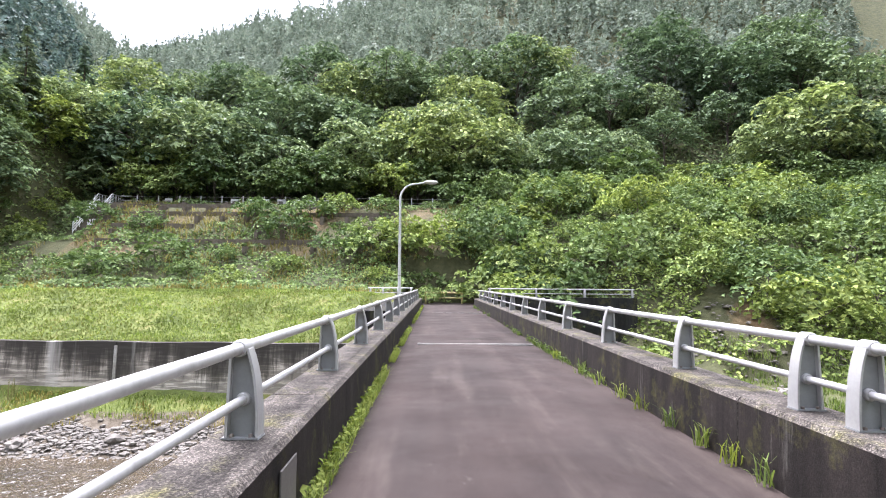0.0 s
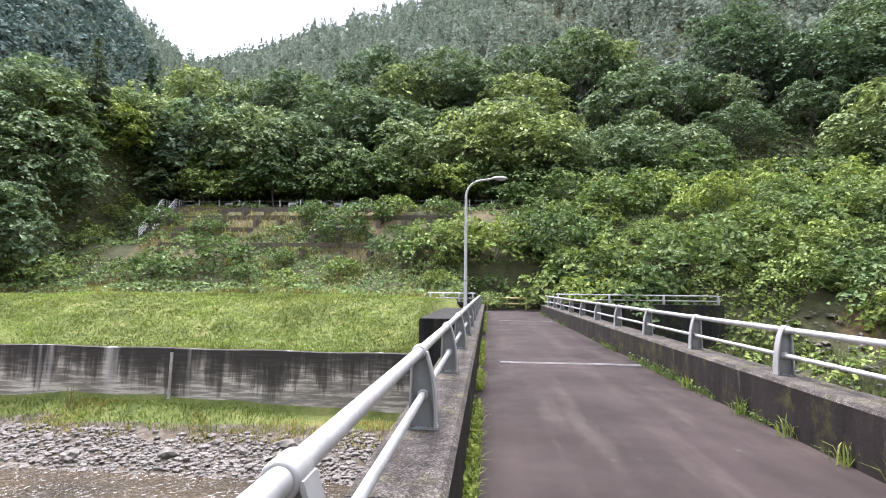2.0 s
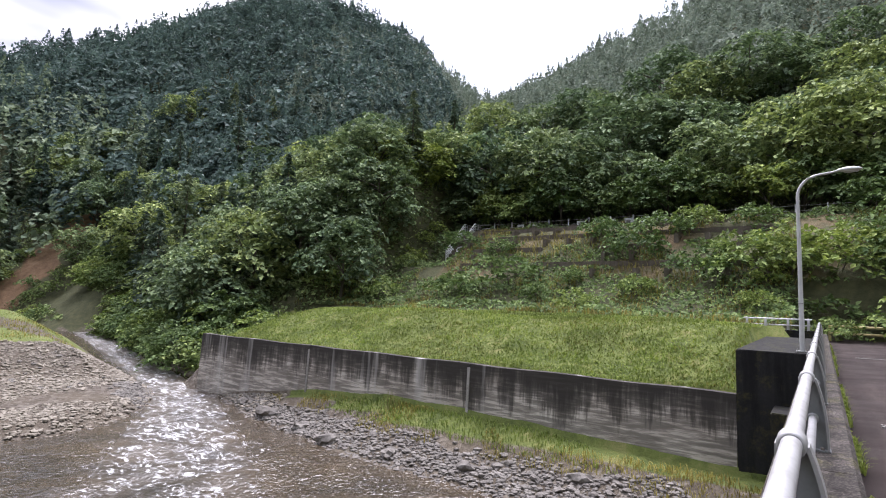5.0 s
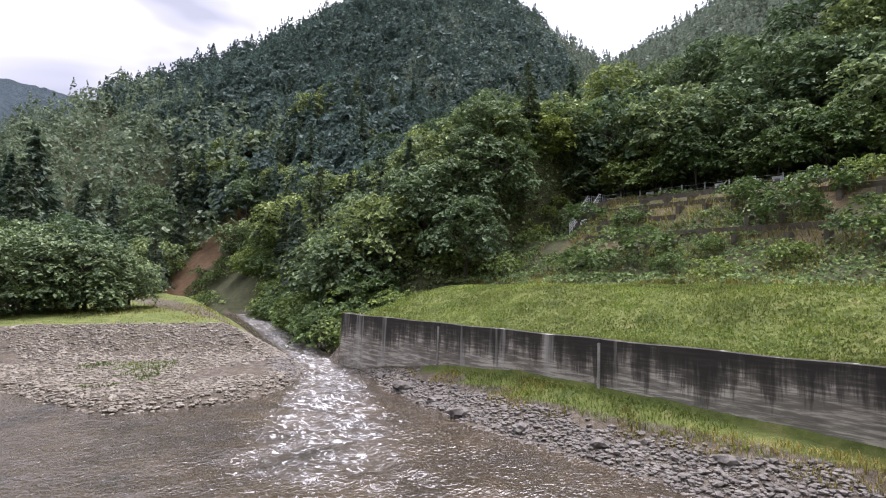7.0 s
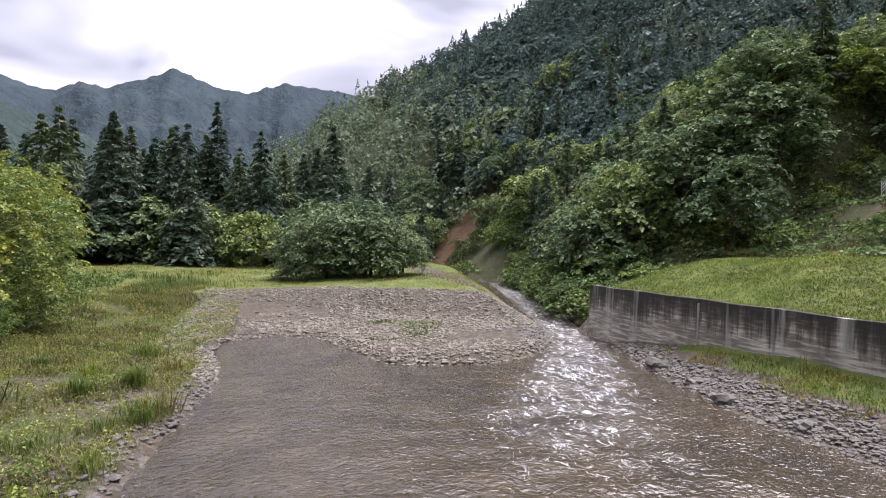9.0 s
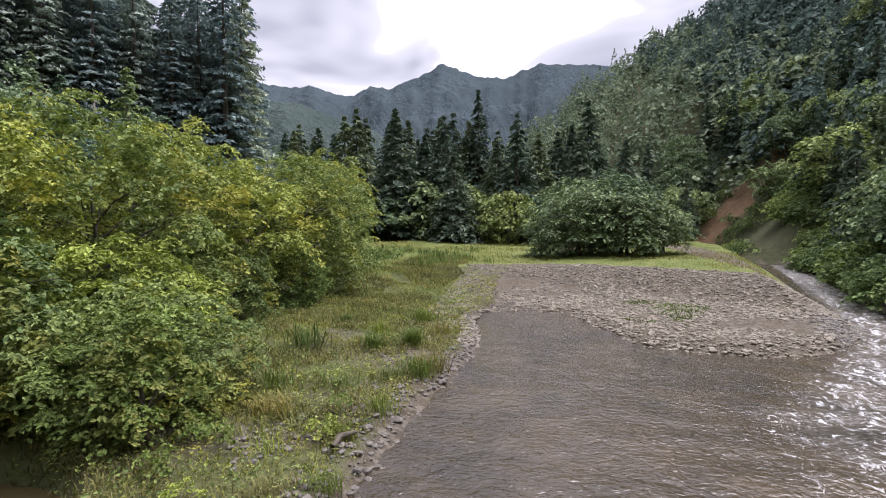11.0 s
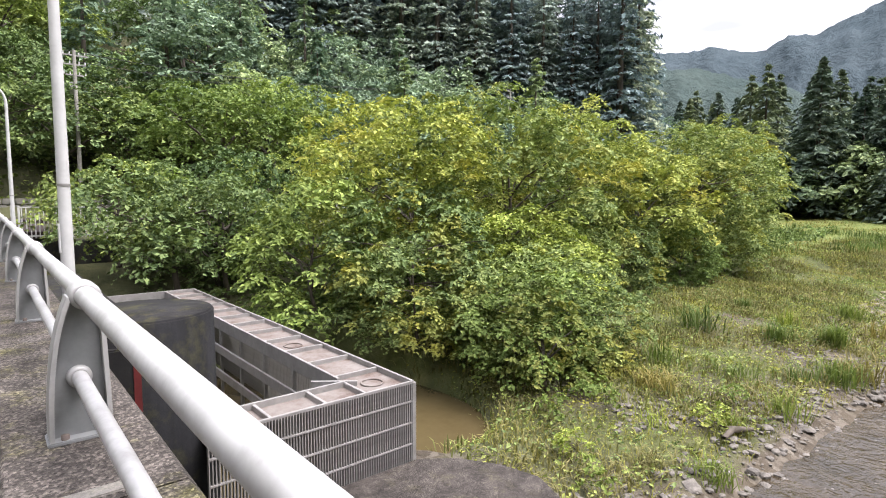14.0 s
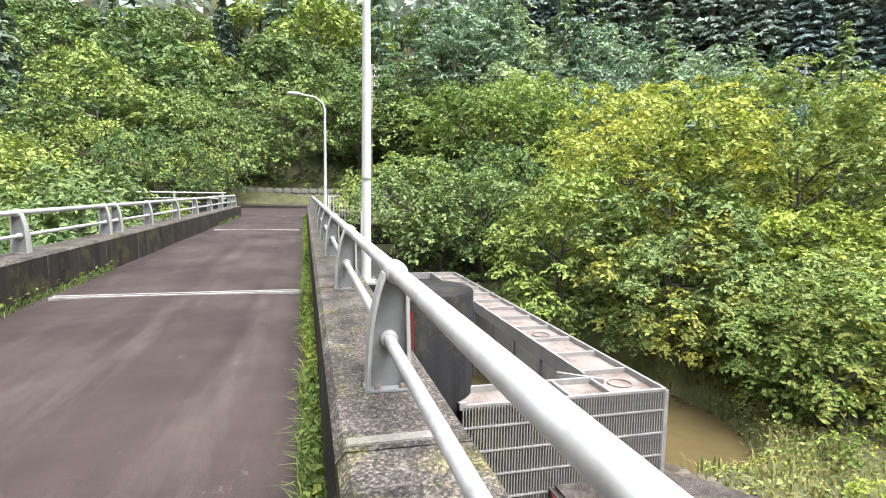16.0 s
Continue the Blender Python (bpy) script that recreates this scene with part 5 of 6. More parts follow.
hide_and_plant(fresh, planted(169, [(-36, -47), (-28, -52), (-45, -43), (-50, -40), (-22, -58), (-41, -55), (-58, -44), (-8, -62), (-31, -61), (-66, -44), (-52, -54), (-15, -60), (3, -72), (-73, -50)], 0.8, 1.1))
spots = scatter(17, 46, -92, -14, -74, -46, 4.8)
mid = broadleaf("tree", 177, 14.0, 4.4, 6.3, 56, 1.45, 50, 0.38, LEAF_FRESH, "fresh green tree between the bushes and the cedars", low=-0.75, flat=0.2, spread=0.32)
hide_and_plant(mid, planted(178, spots, 0.85, 1.4))
spots = scatter(7, 70, -80, 45, -92, -50, 5.3, lambda x, y: abs(x - 2) > 7 or y < -62)
kinds = [broadleaf("broadleaf_tree", 171 + k, 11, 5, 4.2, 28, 1.8, 40, 0.5, (LEAF_VINE, LEAF_VINE)[k], ("green tree on the wooded slope", "green tree with tiered foliage on the slope")[k], low=-0.3, flat=0.22, spread=0.4) for k in range(2)]
kinds += [conifer("conifer", 175, 14, 3.4, 15, 26, 0.65, LEAF_CONIFER, "green conifer on the wooded slope")]
for k in range(3):
    hide_and_plant(kinds[k], planted(180 + k, spots[k::3], 0.8, 1.2))
spots = []
for p in scatter(8, 84, 120.0, 158, 84, 108, 2.6):
    a = radians(p[0])
    spots.append((0.2 - math.sin(a) * p[1], 2.8 + math.cos(a) * p[1]))
cedar = conifer("cedar", 185, 37, 5.6, 28, 46, 0.74, LEAF_CEDAR_HAZED, "tall dark cedar in a dense stand", 0.06, 0.35, 0.55)
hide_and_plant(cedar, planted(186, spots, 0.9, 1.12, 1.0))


# ---- far woods: one mesh of many small conifers and round crowns ----
def far_wood(name, seed, n, x0, x1, y0, y1, mat, label, h0=9, h1=15, test=None, cards=70, round_share=0.3, fine=0.115):
    rng = np.random.default_rng(seed)
    x, y = rng.uniform(x0, x1, n), rng.uniform(y0, y1, n)
    if test:
        ok = test(x, y)
        x, y = x[ok], y[ok]
    z = ground_height(x, y) - 0.5
    h, kind = rng.uniform(h0, h1, len(x)), rng.uniform(0, 1, len(x)) < round_share
    m = len(x)
    u = rng.uniform(0, 1, (m, cards)) ** 0.8
    a = rng.uniform(0, 2 * math.pi, (m, cards))
    rc = 0.23 * h[:, None] * (1.02 - u) * rng.uniform(0.75, 1.1, (m, cards))
    rr = 0.36 * h[:, None] * np.sqrt(np.clip(1 - (2 * u - 0.9) ** 2, 0.05, 1)) * rng.uniform(0.85, 1.05, (m, cards))
    r = np.where(kind[:, None], rr, rc)
    top = np.where(kind, 0.72, 1.0)[:, None] * h[:, None]
    c = np.stack([x[:, None] + np.cos(a) * r, y[:, None] + np.sin(a) * r, z[:, None] + (0.12 + 0.88 * u) * top], -1).reshape(-1, 3)
    nrm = np.stack([np.cos(a) * 0.8, np.sin(a) * 0.8, np.full_like(a, 0.8)], -1).reshape(-1, 3)
    size = np.repeat(fine * h, cards) * np.where(np.repeat(kind, cards), 1.0, 1.15 - 0.7 * u.ravel())
    v, f = leaves(c, nrm, size, rng, 0.7, 0.24)
    tagged(part(name, mesh_of(name, v, f, mat), None), label, "forest", kind="stuff")


far_wood("forest", 201, 3300, -150, 95, 79, 188, LEAF_FAR_HAZED, "dense conifer forest climbing the hillside", 7, 11, lambda x, y: np.abs(x + 20) < 30 + y * 0.72, 70, 0.12)
far_wood("forest", 202, 3700, -275, -60, 45, 222, LEAF_HILL_HAZED, "dark mixed forest on the steep west hill", 9, 14, lambda x, y: (ground_height(x, y) > 9) & (y < 108 - (x + 60) * 0.95), 90, 0.4, 0.11)
far_wood("forest", 203, 900, -290, -110, -60, 60, LEAF_HILL_HAZED, "conifers on the low end of the hill", 10, 16, lambda x, y: ground_height(x, y) > 3, 64, 0.3)
far_wood("forest", 204, 900, -110, 160, -210, -82, LEAF_CEDAR_HAZED, "dark forest on the south slope", 14, 22, None, 44, 0.3)
far_wood("forest", 205, 900, -480, -160, -260, 20, LEAF_FAR_HAZED, "woods further up the valley", 10, 16, lambda x, y: y < 10, 40, 0.5)


# ---- ground cover ----
def cover(name, seed, n, x0, x1, y0, y1, size, mat, label, test=None, lift=0.15, lumps=0.5):
    rng = np.random.default_rng(seed)
    x, y = rng.uniform(x0, x1, n), rng.uniform(y0, y1, n)
    if test is not None:
        ok = test(x, y)
        x, y = x[ok], y[ok]
    lump = np.clip(fbm(x, y, 1.6, seed, 3), -0.4, 1.2)
    z = ground_height(x, y) + lift * rng.uniform(0.2, 1.6, len(x)) + lumps * np.maximum(lump, 0)
    v, f = leaves(np.stack([x, y, z], 1), np.tile([[0, -0.35, 1.0]], (len(x), 1)), size, rng, 0.7, 0.5)
    tagged(part(name, mesh_of(name, v, f, mat), None), label, "ground cover", kind="stuff")


cover("creepers", 301, 76000, -58, 62, 36.2, 58.5, 0.29, LEAF_VINE, "kudzu and creepers over the slope", lambda x, y: ~((x > -33) & (x < 4) & (y > 44.5) & (fbm(x, y, 3.0, 2) < 0.25)) & ~((np.abs(x - 2.2) < 3.3) & (y < 44)) & ~((x > -35.5) & (x < -32.9) & (y > 50)))
cover("undergrowth", 308, 30000, -66, 62, 58.8, 82, 0.5, LEAF_BROAD, "dark undergrowth under the terrace trees", lambda x, y: ~((x > -38.5) & (x < -33.5) & (y < 59.5)), 0.3, 0.8)
cover("creepers", 302, 26000, 6, 50, 25, 40, 0.3, LEAF_VINE, "creepers over the downstream bank", lambda x, y: (y > 30.5 - 0.1 * x + 1.5 * fbm(x, y, 4, 1)) & (np.hypot((x - 20) / 2.2, (y - 32.5) / 2.5) > 1.0), 0.2, 1.0)
cover("undergrowth", 303, 42000, -138, -36, 27, 62, 0.46, LEAF_BROAD, "dark undergrowth on the far bank", lambda x, y: (river_distance(x, y) > 0.6) & (y > np.minimum(far_bank(x), 34) - 1.0) & (slide_distance(x, y) > 3.2 + 1.0 * fbm(x, y, 3, 4)))
cover("undergrowth", 304, 20000, -70, -5, -32, -10, 0.28, LEAF_VINE, "undergrowth below the bushes", lambda x, y: (y < -10 - (x + 5) * -0.06) & (np.hypot((x + 8.3) / 2.5, (y + 9.6) / 3.4) > 1.15))
cover("undergrowth", 305, 14000, -85, 50, -75, -43, 0.4, LEAF_VINE, "undergrowth on the south slope", lambda x, y: (np.abs(x - 2) > 6) | (y < -50))


def meadow(name, seed, n, x0, x1, y0, y1, height, mat, label, test=None, lean=0.5, width=0.1, patch=None):
    rng = np.random.default_rng(seed)
    x, y = rng.uniform(x0, x1, n), rng.uniform(y0, y1, n)
    ok = np.ones(n, bool) if test is None else test(x, y)
    if patch:
        ok &= fbm(x, y, patch[0], seed, 3) > patch[1]
    x, y = x[ok], y[ok]
    v, f = blades(np.stack([x, y, ground_height(x, y) - 0.02], 1), height, rng, lean, width)
    tagged(part(name, mesh_of(name, v, f, mat), None), label, "grass", kind="stuff")


bank_test = lambda x, y: (river_distance(x, y) > 0.9) & ~((x > -7.0) & (y < -1.5)) & (np.hypot((x + 8.1) / 2.2, (y + 9.9) / 3.2) > 1.0) & ~((x < -37) & (y > -5.5 + fbm(x, y, 3, 2)))
cover("weeds", 307, 9000, -46, -7, -10, -0.9, 0.13, LEAF_YELLOW, "leafy weeds in clumps on the river bank", lambda x, y: (river_distance(x, y) > 1.2) & (np.hypot((x + 8.1) / 2.2, (y + 9.9) / 3.2) > 1.05) & ~((x > -7.2) & (y < -1.5)) & (fbm(x, y, 1.3, 8, 3) > 0.25), 0.12, 0.3)
meadow("grass", 401, 90000, -38, -0.4, 23.4, 36.5, 0.12, GRASS, "mown green turf on the bank above the wall", lambda x, y: (x < -2.4) & ((x > -33) | (y > 25)), 1.3, 0.3)
meadow("grass", 412, 26000, -36, -2.4, 23.4, 36.5, 0.2, GRASS, "taller grass clumps scattered over the turf bank", lambda x, y: (x > -33) | (y > 25), 0.8, 0.2, (1.1, 0.25))
meadow("grass", 413, 14000, -36, -2.4, 23.4, 36.5, 0.16, OLIVE_GRASS, "olive patches in the turf bank", lambda x, y: (x > -33) | (y > 25), 0.9, 0.25, (2.0, 0.3))
meadow("grass", 414, 5200, -42, -32, 6.5, 14.5, 0.22, GRASS, "low green patch growing on the gravel bar", lambda x, y: (river_distance(x, y) > 0.5) & (np.hypot((x + 37) / 4.2, (y - 10.2) / 2.6) < 1 + 0.3 * fbm(x, y, 1.5, 2)), 0.8, 0.18, (1.6, -0.3))
meadow("grass", 402, 11000, -33, -1, 19.6, 22.9, 0.2, GRASS, "green grass strip below the river wall", lambda x, y: river_distance(x, y) > 1.9, 0.6, 0.16, (3, -0.3))
meadow("grass", 403, 16000, -33, -1, 18.8, 22.9, 0.22, DRYGRASS, "yellowing grass below the river wall", lambda x, y: river_distance(x, y) > 1.4, 0.6, 0.12, (2, 0.0))
meadow("grass", 404, 34000, -64, -4, -12, -0.6, 0.32, OLIVE_GRASS, "rough grass and weeds on the river bank", bank_test, 0.7, 0.12, (2.2, -0.1))
cover("weeds", 309, 30000, -50, -6, -12, -1.2, 0.09, LEAF_YELLOW, "low mixed weeds over the near bank", lambda x, y: (river_distance(x, y) > 0.7) & (np.hypot((x + 8.1) / 2.2, (y + 9.9) / 3.2) > 1.0) & ~((x > -7.2) & (y < -1.5)) & (fbm(x, y, 1.0, 3, 4) > -0.25), 0.1, 0.12)
stony = lambda x, y: (river_distance(x, y) > 0.3) & (np.hypot((x + 8.1) / 2.2, (y + 9.9) / 3.2) > 1.0) & ~((x > -7.2) & (y < -1.5))
meadow("grass", 415, 40000, -50, -6, -12, -1.2, 0.17, OLIVE_GRASS, "short olive grass over the near bank", stony, 1.0, 0.12, (1.4, -0.5))
meadow("grass", 405, 54000, -64, -4, -12, -0.6, 0.3, DRYGRASS, "dry yellow grass on the river bank", bank_test, 0.9, 0.11, (1.7, -0.2))
flat_test = lambda x, y: (west_edge(y) - x > 0.4) & (river_distance(x, y) > 2)
meadow("grass", 410, 30000, -110, -40, -24, 28, 0.3, DRYGRASS, "drying yellow grass and weeds on the west flat", flat_test, 0.6, 0.12, (5, -0.1))
meadow("grass", 411, 9000, -75, -36, -24, -2, 0.8, GRASS, "tall weeds at the edge of the west flat", lambda x, y: flat_test(x, y) & (y < -3 + 3 * fbm(x, y, 4, 3)), 0.6, 0.06, (2.5, 0.1))
meadow("grass", 406, 26000, -110, -40, -22, 28, 0.15, GRASS, "bright grass on the west flat", flat_test, 0.5, 0.2)
meadow("grass", 407, 34000, 5, 34, 17, 34, 0.32, GRASS, "grass on the downstream bank", lambda x, y: river_distance(x, y) > 1, 0.6, 0.14, (3, -0.2))
meadow("grass", 408, 9000, -40, -1.2, 36, 44.5, 0.45, DRYGRASS, "tall dry grass at the foot of the slope", lambda x, y: np.abs(x - 2.2) > 3.3, 0.5, 0.1, (2, -0.1))
meadow("grass", 409, 9000, -33, 5, 44, 57, 0.6, DRYGRASS, "dry straw between the slope beams", None, 0.7, 0.09, (2.4, 0.1))
cover("clover", 306, 12000, -60, -4, -13, -0.7, 0.12, LEAF_YELLOW, "low leafy weeds over the river bank", lambda x, y: (river_distance(x, y) > 0.5) & ~((x > -7.2) & (y < -1.5)) & (np.hypot((x + 8.3) / 2.5, (y + 9.6) / 3.4) > 1.1) & (fbm(x, y, 1.8, 5, 3) > -0.2), 0.1, 0.15)

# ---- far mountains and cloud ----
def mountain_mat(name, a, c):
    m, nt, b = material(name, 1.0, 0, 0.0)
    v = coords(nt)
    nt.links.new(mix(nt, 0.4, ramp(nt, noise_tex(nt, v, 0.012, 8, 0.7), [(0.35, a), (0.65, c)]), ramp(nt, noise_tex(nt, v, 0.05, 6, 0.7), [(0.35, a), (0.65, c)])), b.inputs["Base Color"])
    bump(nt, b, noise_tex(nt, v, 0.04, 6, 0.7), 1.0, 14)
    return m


def mountain(name, dist, depth, azs, els, mat, seed, label, foot=-4.0):
    """A ridge seen over the valley: crest heights by bearing, spurs and gullies down to the valley floor."""
    az = np.linspace(azs[0], azs[-1], 260)
    crest = np.tan(np.radians(np.interp(az, azs, els))) * dist + dist * 0.0025 * fbm(az * 30, az * 0, 12, seed, 4)
    a, rows = np.radians(az), []
    for k in range(41):
        u = k / 40
        r = dist - depth * (1 - u) + dist * 0.03 * math.sin(math.pi * u) * fbm(az, az * 0 + 3, 2.2, seed, 3)
        z = foot + (crest - foot) * u ** 1.2
        x, y = -np.sin(a) * r, np.cos(a) * r
        z = z + math.sin(math.pi * min(1, u * 1.02)) * dist * 0.03 * fbm(x + 0.5 * z, y - z, dist * 0.05, seed, 4)
        rows.append(np.stack([x, y, z], -1))
    g = np.stack(rows)
    i = np.arange(g.shape[0] * g.shape[1]).reshape(g.shape[:2])
    q = np.stack([i[:-1, :-1], i[1:, :-1], i[1:, 1:], i[:-1, 1:]], -1).reshape(-1, 4)
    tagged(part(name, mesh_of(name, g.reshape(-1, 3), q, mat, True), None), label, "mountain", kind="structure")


# no mist in the air here: aerial haze is painted into both ridge colours
FAR_MOUNT_HAZED = mountain_mat("far_mountain_hazed", (0.052, 0.070, 0.080), (0.080, 0.100, 0.110))
MID_MOUNT_HAZED = mountain_mat("mid_mountain_hazed", (0.045, 0.064, 0.062), (0.078, 0.1, 0.09))
mountain("backdrop_mountains", 1500, 900, [66, 79, 82.7, 84.6, 87, 90, 92, 94, 97.3, 100.1, 103.1, 105.5, 107.8, 109.5, 111.3, 113.6, 116.2, 119, 124, 150], [14.5, 15, 15.6, 15.9, 16.1, 16.4, 15.7, 15.1, 15.7, 16.7, 15.3, 14.3, 14.5, 13.5, 13.5, 14.3, 14.0, 14.3, 15, 15], FAR_MOUNT_HAZED, 1, "mountain ridge closing the valley, painted blue-green with haze")
mountain("backdrop_foothills", 620, 400, [70, 84, 90, 95, 100, 106, 110, 115, 120, 128, 150], [9.5, 9.0, 8.0, 7.6, 8.2, 9.6, 11.0, 12.6, 13.0, 14, 14], MID_MOUNT_HAZED, 2, "green wooded foothills before the mountains")


def cloud_sky():
    """Overcast cloud bank behind the mountains, a plain glowing sky backdrop."""
    m = bpy.data.materials.new("overcast_cloud")
    m.use_nodes = True
    nt = m.node_tree
    nt.nodes.remove(nt.nodes["Principled BSDF"])
    em = nt.nodes.new("ShaderNodeEmission")
    v = coords(nt, (1, 1, 2.2))
    nt.links.new(ramp(nt, noise_tex(nt, v, 0.0013, 3, 0.5, 0.5), [(0.36, (0.55, 0.57, 0.63)), (0.48, (0.86, 0.87, 0.92)), (0.57, (1.5, 1.5, 1.5))]), em.inputs["Color"])
    nt.links.new(em.outputs[0], nt.nodes["Material Output"].inputs["Surface"])
    az, el = np.radians(np.linspace(45, 150, 50)), np.radians(np.linspace(2, 34, 20))
    A, E = np.meshgrid(az, el)
    g = np.stack([-np.sin(A) * np.cos(E), np.cos(A) * np.cos(E), np.sin(E)], -1) * 2600
    i = np.arange(g.shape[0] * g.shape[1]).reshape(g.shape[:2])
    q = np.stack([i[:-1, :-1], i[1:, :-1], i[1:, 1:], i[:-1, 1:]], -1).reshape(-1, 4)
    tagged(part("backdrop_cloud", mesh_of("backdrop_cloud", g.reshape(-1, 3), q, m, True), None), "grey and white overcast cloud over the mountains", "cloud", kind="structure")


cloud_sky()


# ---- stones ----
def stone_mesh(name, seed, sub=1):
    rng = random.Random(seed)
    bm = bmesh.new()
    bmesh.ops.create_icosphere(bm, subdivisions=sub, radius=0.5)
    sx, sy, sz = rng.uniform(0.8, 1.3), rng.uniform(0.7, 1.0), rng.uniform(0.4, 0.65)
    for v in bm.verts:
        k = 1 + 0.55 * noise.noise(v.co * 2.6 + Vector((seed, 0, 0)))
        v.co = Vector((v.co.x * sx, v.co.y * sy, v.co.z * sz)) * k
    me = bpy.data.meshes.new(name)
    bm.to_mesh(me)
    bm.free()
    me.materials.append(STONE)
    return me


def stone_bed(name, seed, n, x0, x1, y0, y1, s0, s1, test, label, mat=STONE):
    rng = np.random.default_rng(seed)
    x, y = rng.uniform(x0, x1, n), rng.uniform(y0, y1, n)
    ok = test(x, y)
    x, y = x[ok], y[ok]
    z = ground_height(x, y)
    protos = []
    for k in range(6):
        me = stone_mesh("tmp_stone", 40 + k, 1)
        protos.append((np.array([v.co[:] for v in me.vertices]), np.array([p.vertices[:] for p in me.polygons])))
        bpy.data.meshes.remove(me)
    vs, fs, at = [], [], 0
    for i in range(len(x)):
        v, f = protos[i % 6]
        s, a = s0 + (s1 - s0) * rng.uniform(0, 1) ** 2.2, rng.uniform(0, 6.28)
        R = np.array([[math.cos(a), -math.sin(a), 0], [math.sin(a), math.cos(a), 0], [0, 0, 1]])
        vs.append((v * s) @ R.T + np.array([x[i], y[i], z[i] + 0.1 * s]))
        fs.append(f + at)
        at += len(v)
    tagged(part(name, mesh_of(name, np.concatenate(vs), np.concatenate(fs), mat), None), label, "stones", kind="stuff")


west_top = lambda x, y: west_edge(y) - x
stone_bed("river_stones", 501, 30000, -36, 3, 17, 23, 0.06, 0.27, lambda x, y: (river_distance(x, y) > -0.5) & (river_distance(x, y) < 1.7 + 0.6 * fbm(x, y, 2, 7)) & (y > 17.5), "grey broken stones along the river's edge")
stone_bed("river_stones", 502, 30000, -56, -24, -6, 23, 0.09, 0.34, lambda x, y: (river_distance(x, y) > -0.2) & (west_top(x, y) > -30) & (west_top(x, y) < 0.3) & (y > -5) & (fbm(x, y, 4, 3) > -0.6), "pale cobbles on the gravel bar", PALE_STONE)
stone_bed("river_stones", 503, 6000, -42, -6, -6, 0.5, 0.07, 0.28, lambda x, y: (river_distance(x, y) > -0.3) & (river_distance(x, y) < 0.9 + 2.2 * np.maximum(fbm(x, y, 2.0, 6, 3), 0)), "small stones on the near shore")
stone_bed("river_stones", 504, 2600, 6, 34, 16, 34, 0.12, 0.5, lambda x, y: (river_distance(x, y) > -0.5) & (fbm(x, y, 5, 2) > 0), "grey stones on the downstream bank")
ROCK = [stone_mesh("boulder", 60 + k, 2) for k in range(4)]
rngb = random.Random(9)
for k, (x, y, s) in enumerate([(-23.5, 20.9, 1.3), (-31, 23.4, 0.9), (-17.5, 19.5, 0.8), (-14, 19.4, 0.7), (-20, 20.2, 0.8), (-10.5, 19.6, 0.7), (-27, 21.9, 0.8), (-35, 19.9, 0.6), (-45, 24.4, 0.7), (-52, 25.5, 0.8), (-6.5, 20.1, 0.6)]):
    b = tagged(part("boulder", ROCK[k % 4], None), "weathered grey boulder at the water's edge", "rock", "boulders")
    b.matrix_basis = pose(x, y, float(ground_height(x, y)) + 0.1 * s, 0, 0, rngb.uniform(0, 360)) @ Matrix.Diagonal((s, s, s, 1))
COBBLE = [stone_mesh("cobble", 80 + k, 1 + k % 2) for k in range(5)]
spots = scatter(91, 130, -32, -2, 18, 22, 0.35, lambda x, y: 0.0 < river_distance(np.array(x), np.array(y)) < 1.9) + scatter(92, 110, -54, -26, -4, 20, 0.6, lambda x, y: -13 < west_top(x, y) < 0.2 and river_distance(np.array(x), np.array(y)) > 0) + scatter(93, 50, -34, -8, -4, 0.5, 0.4, lambda x, y: 0.0 < river_distance(np.array(x), np.array(y)) < 1.2)
for k, (x, y) in enumerate(spots):
    s = rngb.uniform(0.2, 0.42)
    b = tagged(part("cobble", COBBLE[k % 5], None), "weathered grey cobble lying on the river shingle", "stone", "river cobbles")
    b.matrix_basis = pose(x, y, float(ground_height(x, y)) + 0.08 * s, rngb.uniform(-15, 15), 0, rngb.uniform(0, 360)) @ Matrix.Diagonal((s, s, s, 1))
log = tagged(part("driftwood_log", tube_mesh("driftwood_log", [([(-14.1, -2.5, -4.2), (-13.5, -2.75, -4.12), (-12.9, -2.7, -4.16)], [0.05, 0.09, 0.06]), ([(-13.5, -2.75, -4.12), (-13.3, -3.1, -4.0)], [0.04, 0.02])], DARK_WOOD, 9), None), "grey driftwood log lying on the shore", "log")


# ---- weeds ----
def tuft(name, x, y, z, n, height, seed, mat, label, spread=0.1, lean=0.6, width=0.06, category="weed"):
    rng = np.random.default_rng(seed)
    feet = np.stack([x + rng.normal(0, spread, n), y + rng.normal(0, spread, n), np.full(n, z)], 1)
    v, f = blades(feet, height, rng, lean, width)
    return tagged(part(name, mesh_of(name, v, f, mat), None), label, category, name + "s")


def curb_weeds(seed, x0, x1, n, tall, label, density, y0=-28.0, y1=35.0):
    rng = np.random.default_rng(seed)
    y = rng.uniform(y0, y1, n)
    keep = fbm(y, y * 0, 1.1, seed, 3) > density
    y = y[keep]
    x = x0 + (x1 - x0) * rng.uniform(0, 1, len(y)) ** 1.8
    feet = np.stack([x, y, np.full(len(y), -0.03)], 1)
    v, f = blades(feet, tall, rng, 0.8, 0.075)
    k = int(len(y) * 0.22)
    c = np.stack([x0 + (x1 - x0) * rng.uniform(0, 0.8, k), rng.choice(y, k) + rng.normal(0, 0.04, k), rng.uniform(0.0, 0.13, k)], 1)
    lv, lf = leaves(c, np.tile([[0.3, 0, 1.0]], (k, 1)), 0.055, rng, 0.7, 0.5)
    v, f = np.concatenate([v, lv]), np.concatenate([f, lf + len(v)])
    tagged(part("curb_weeds", mesh_of("curb_weeds", v, f, GRASS), None), label, "weeds", kind="stuff")


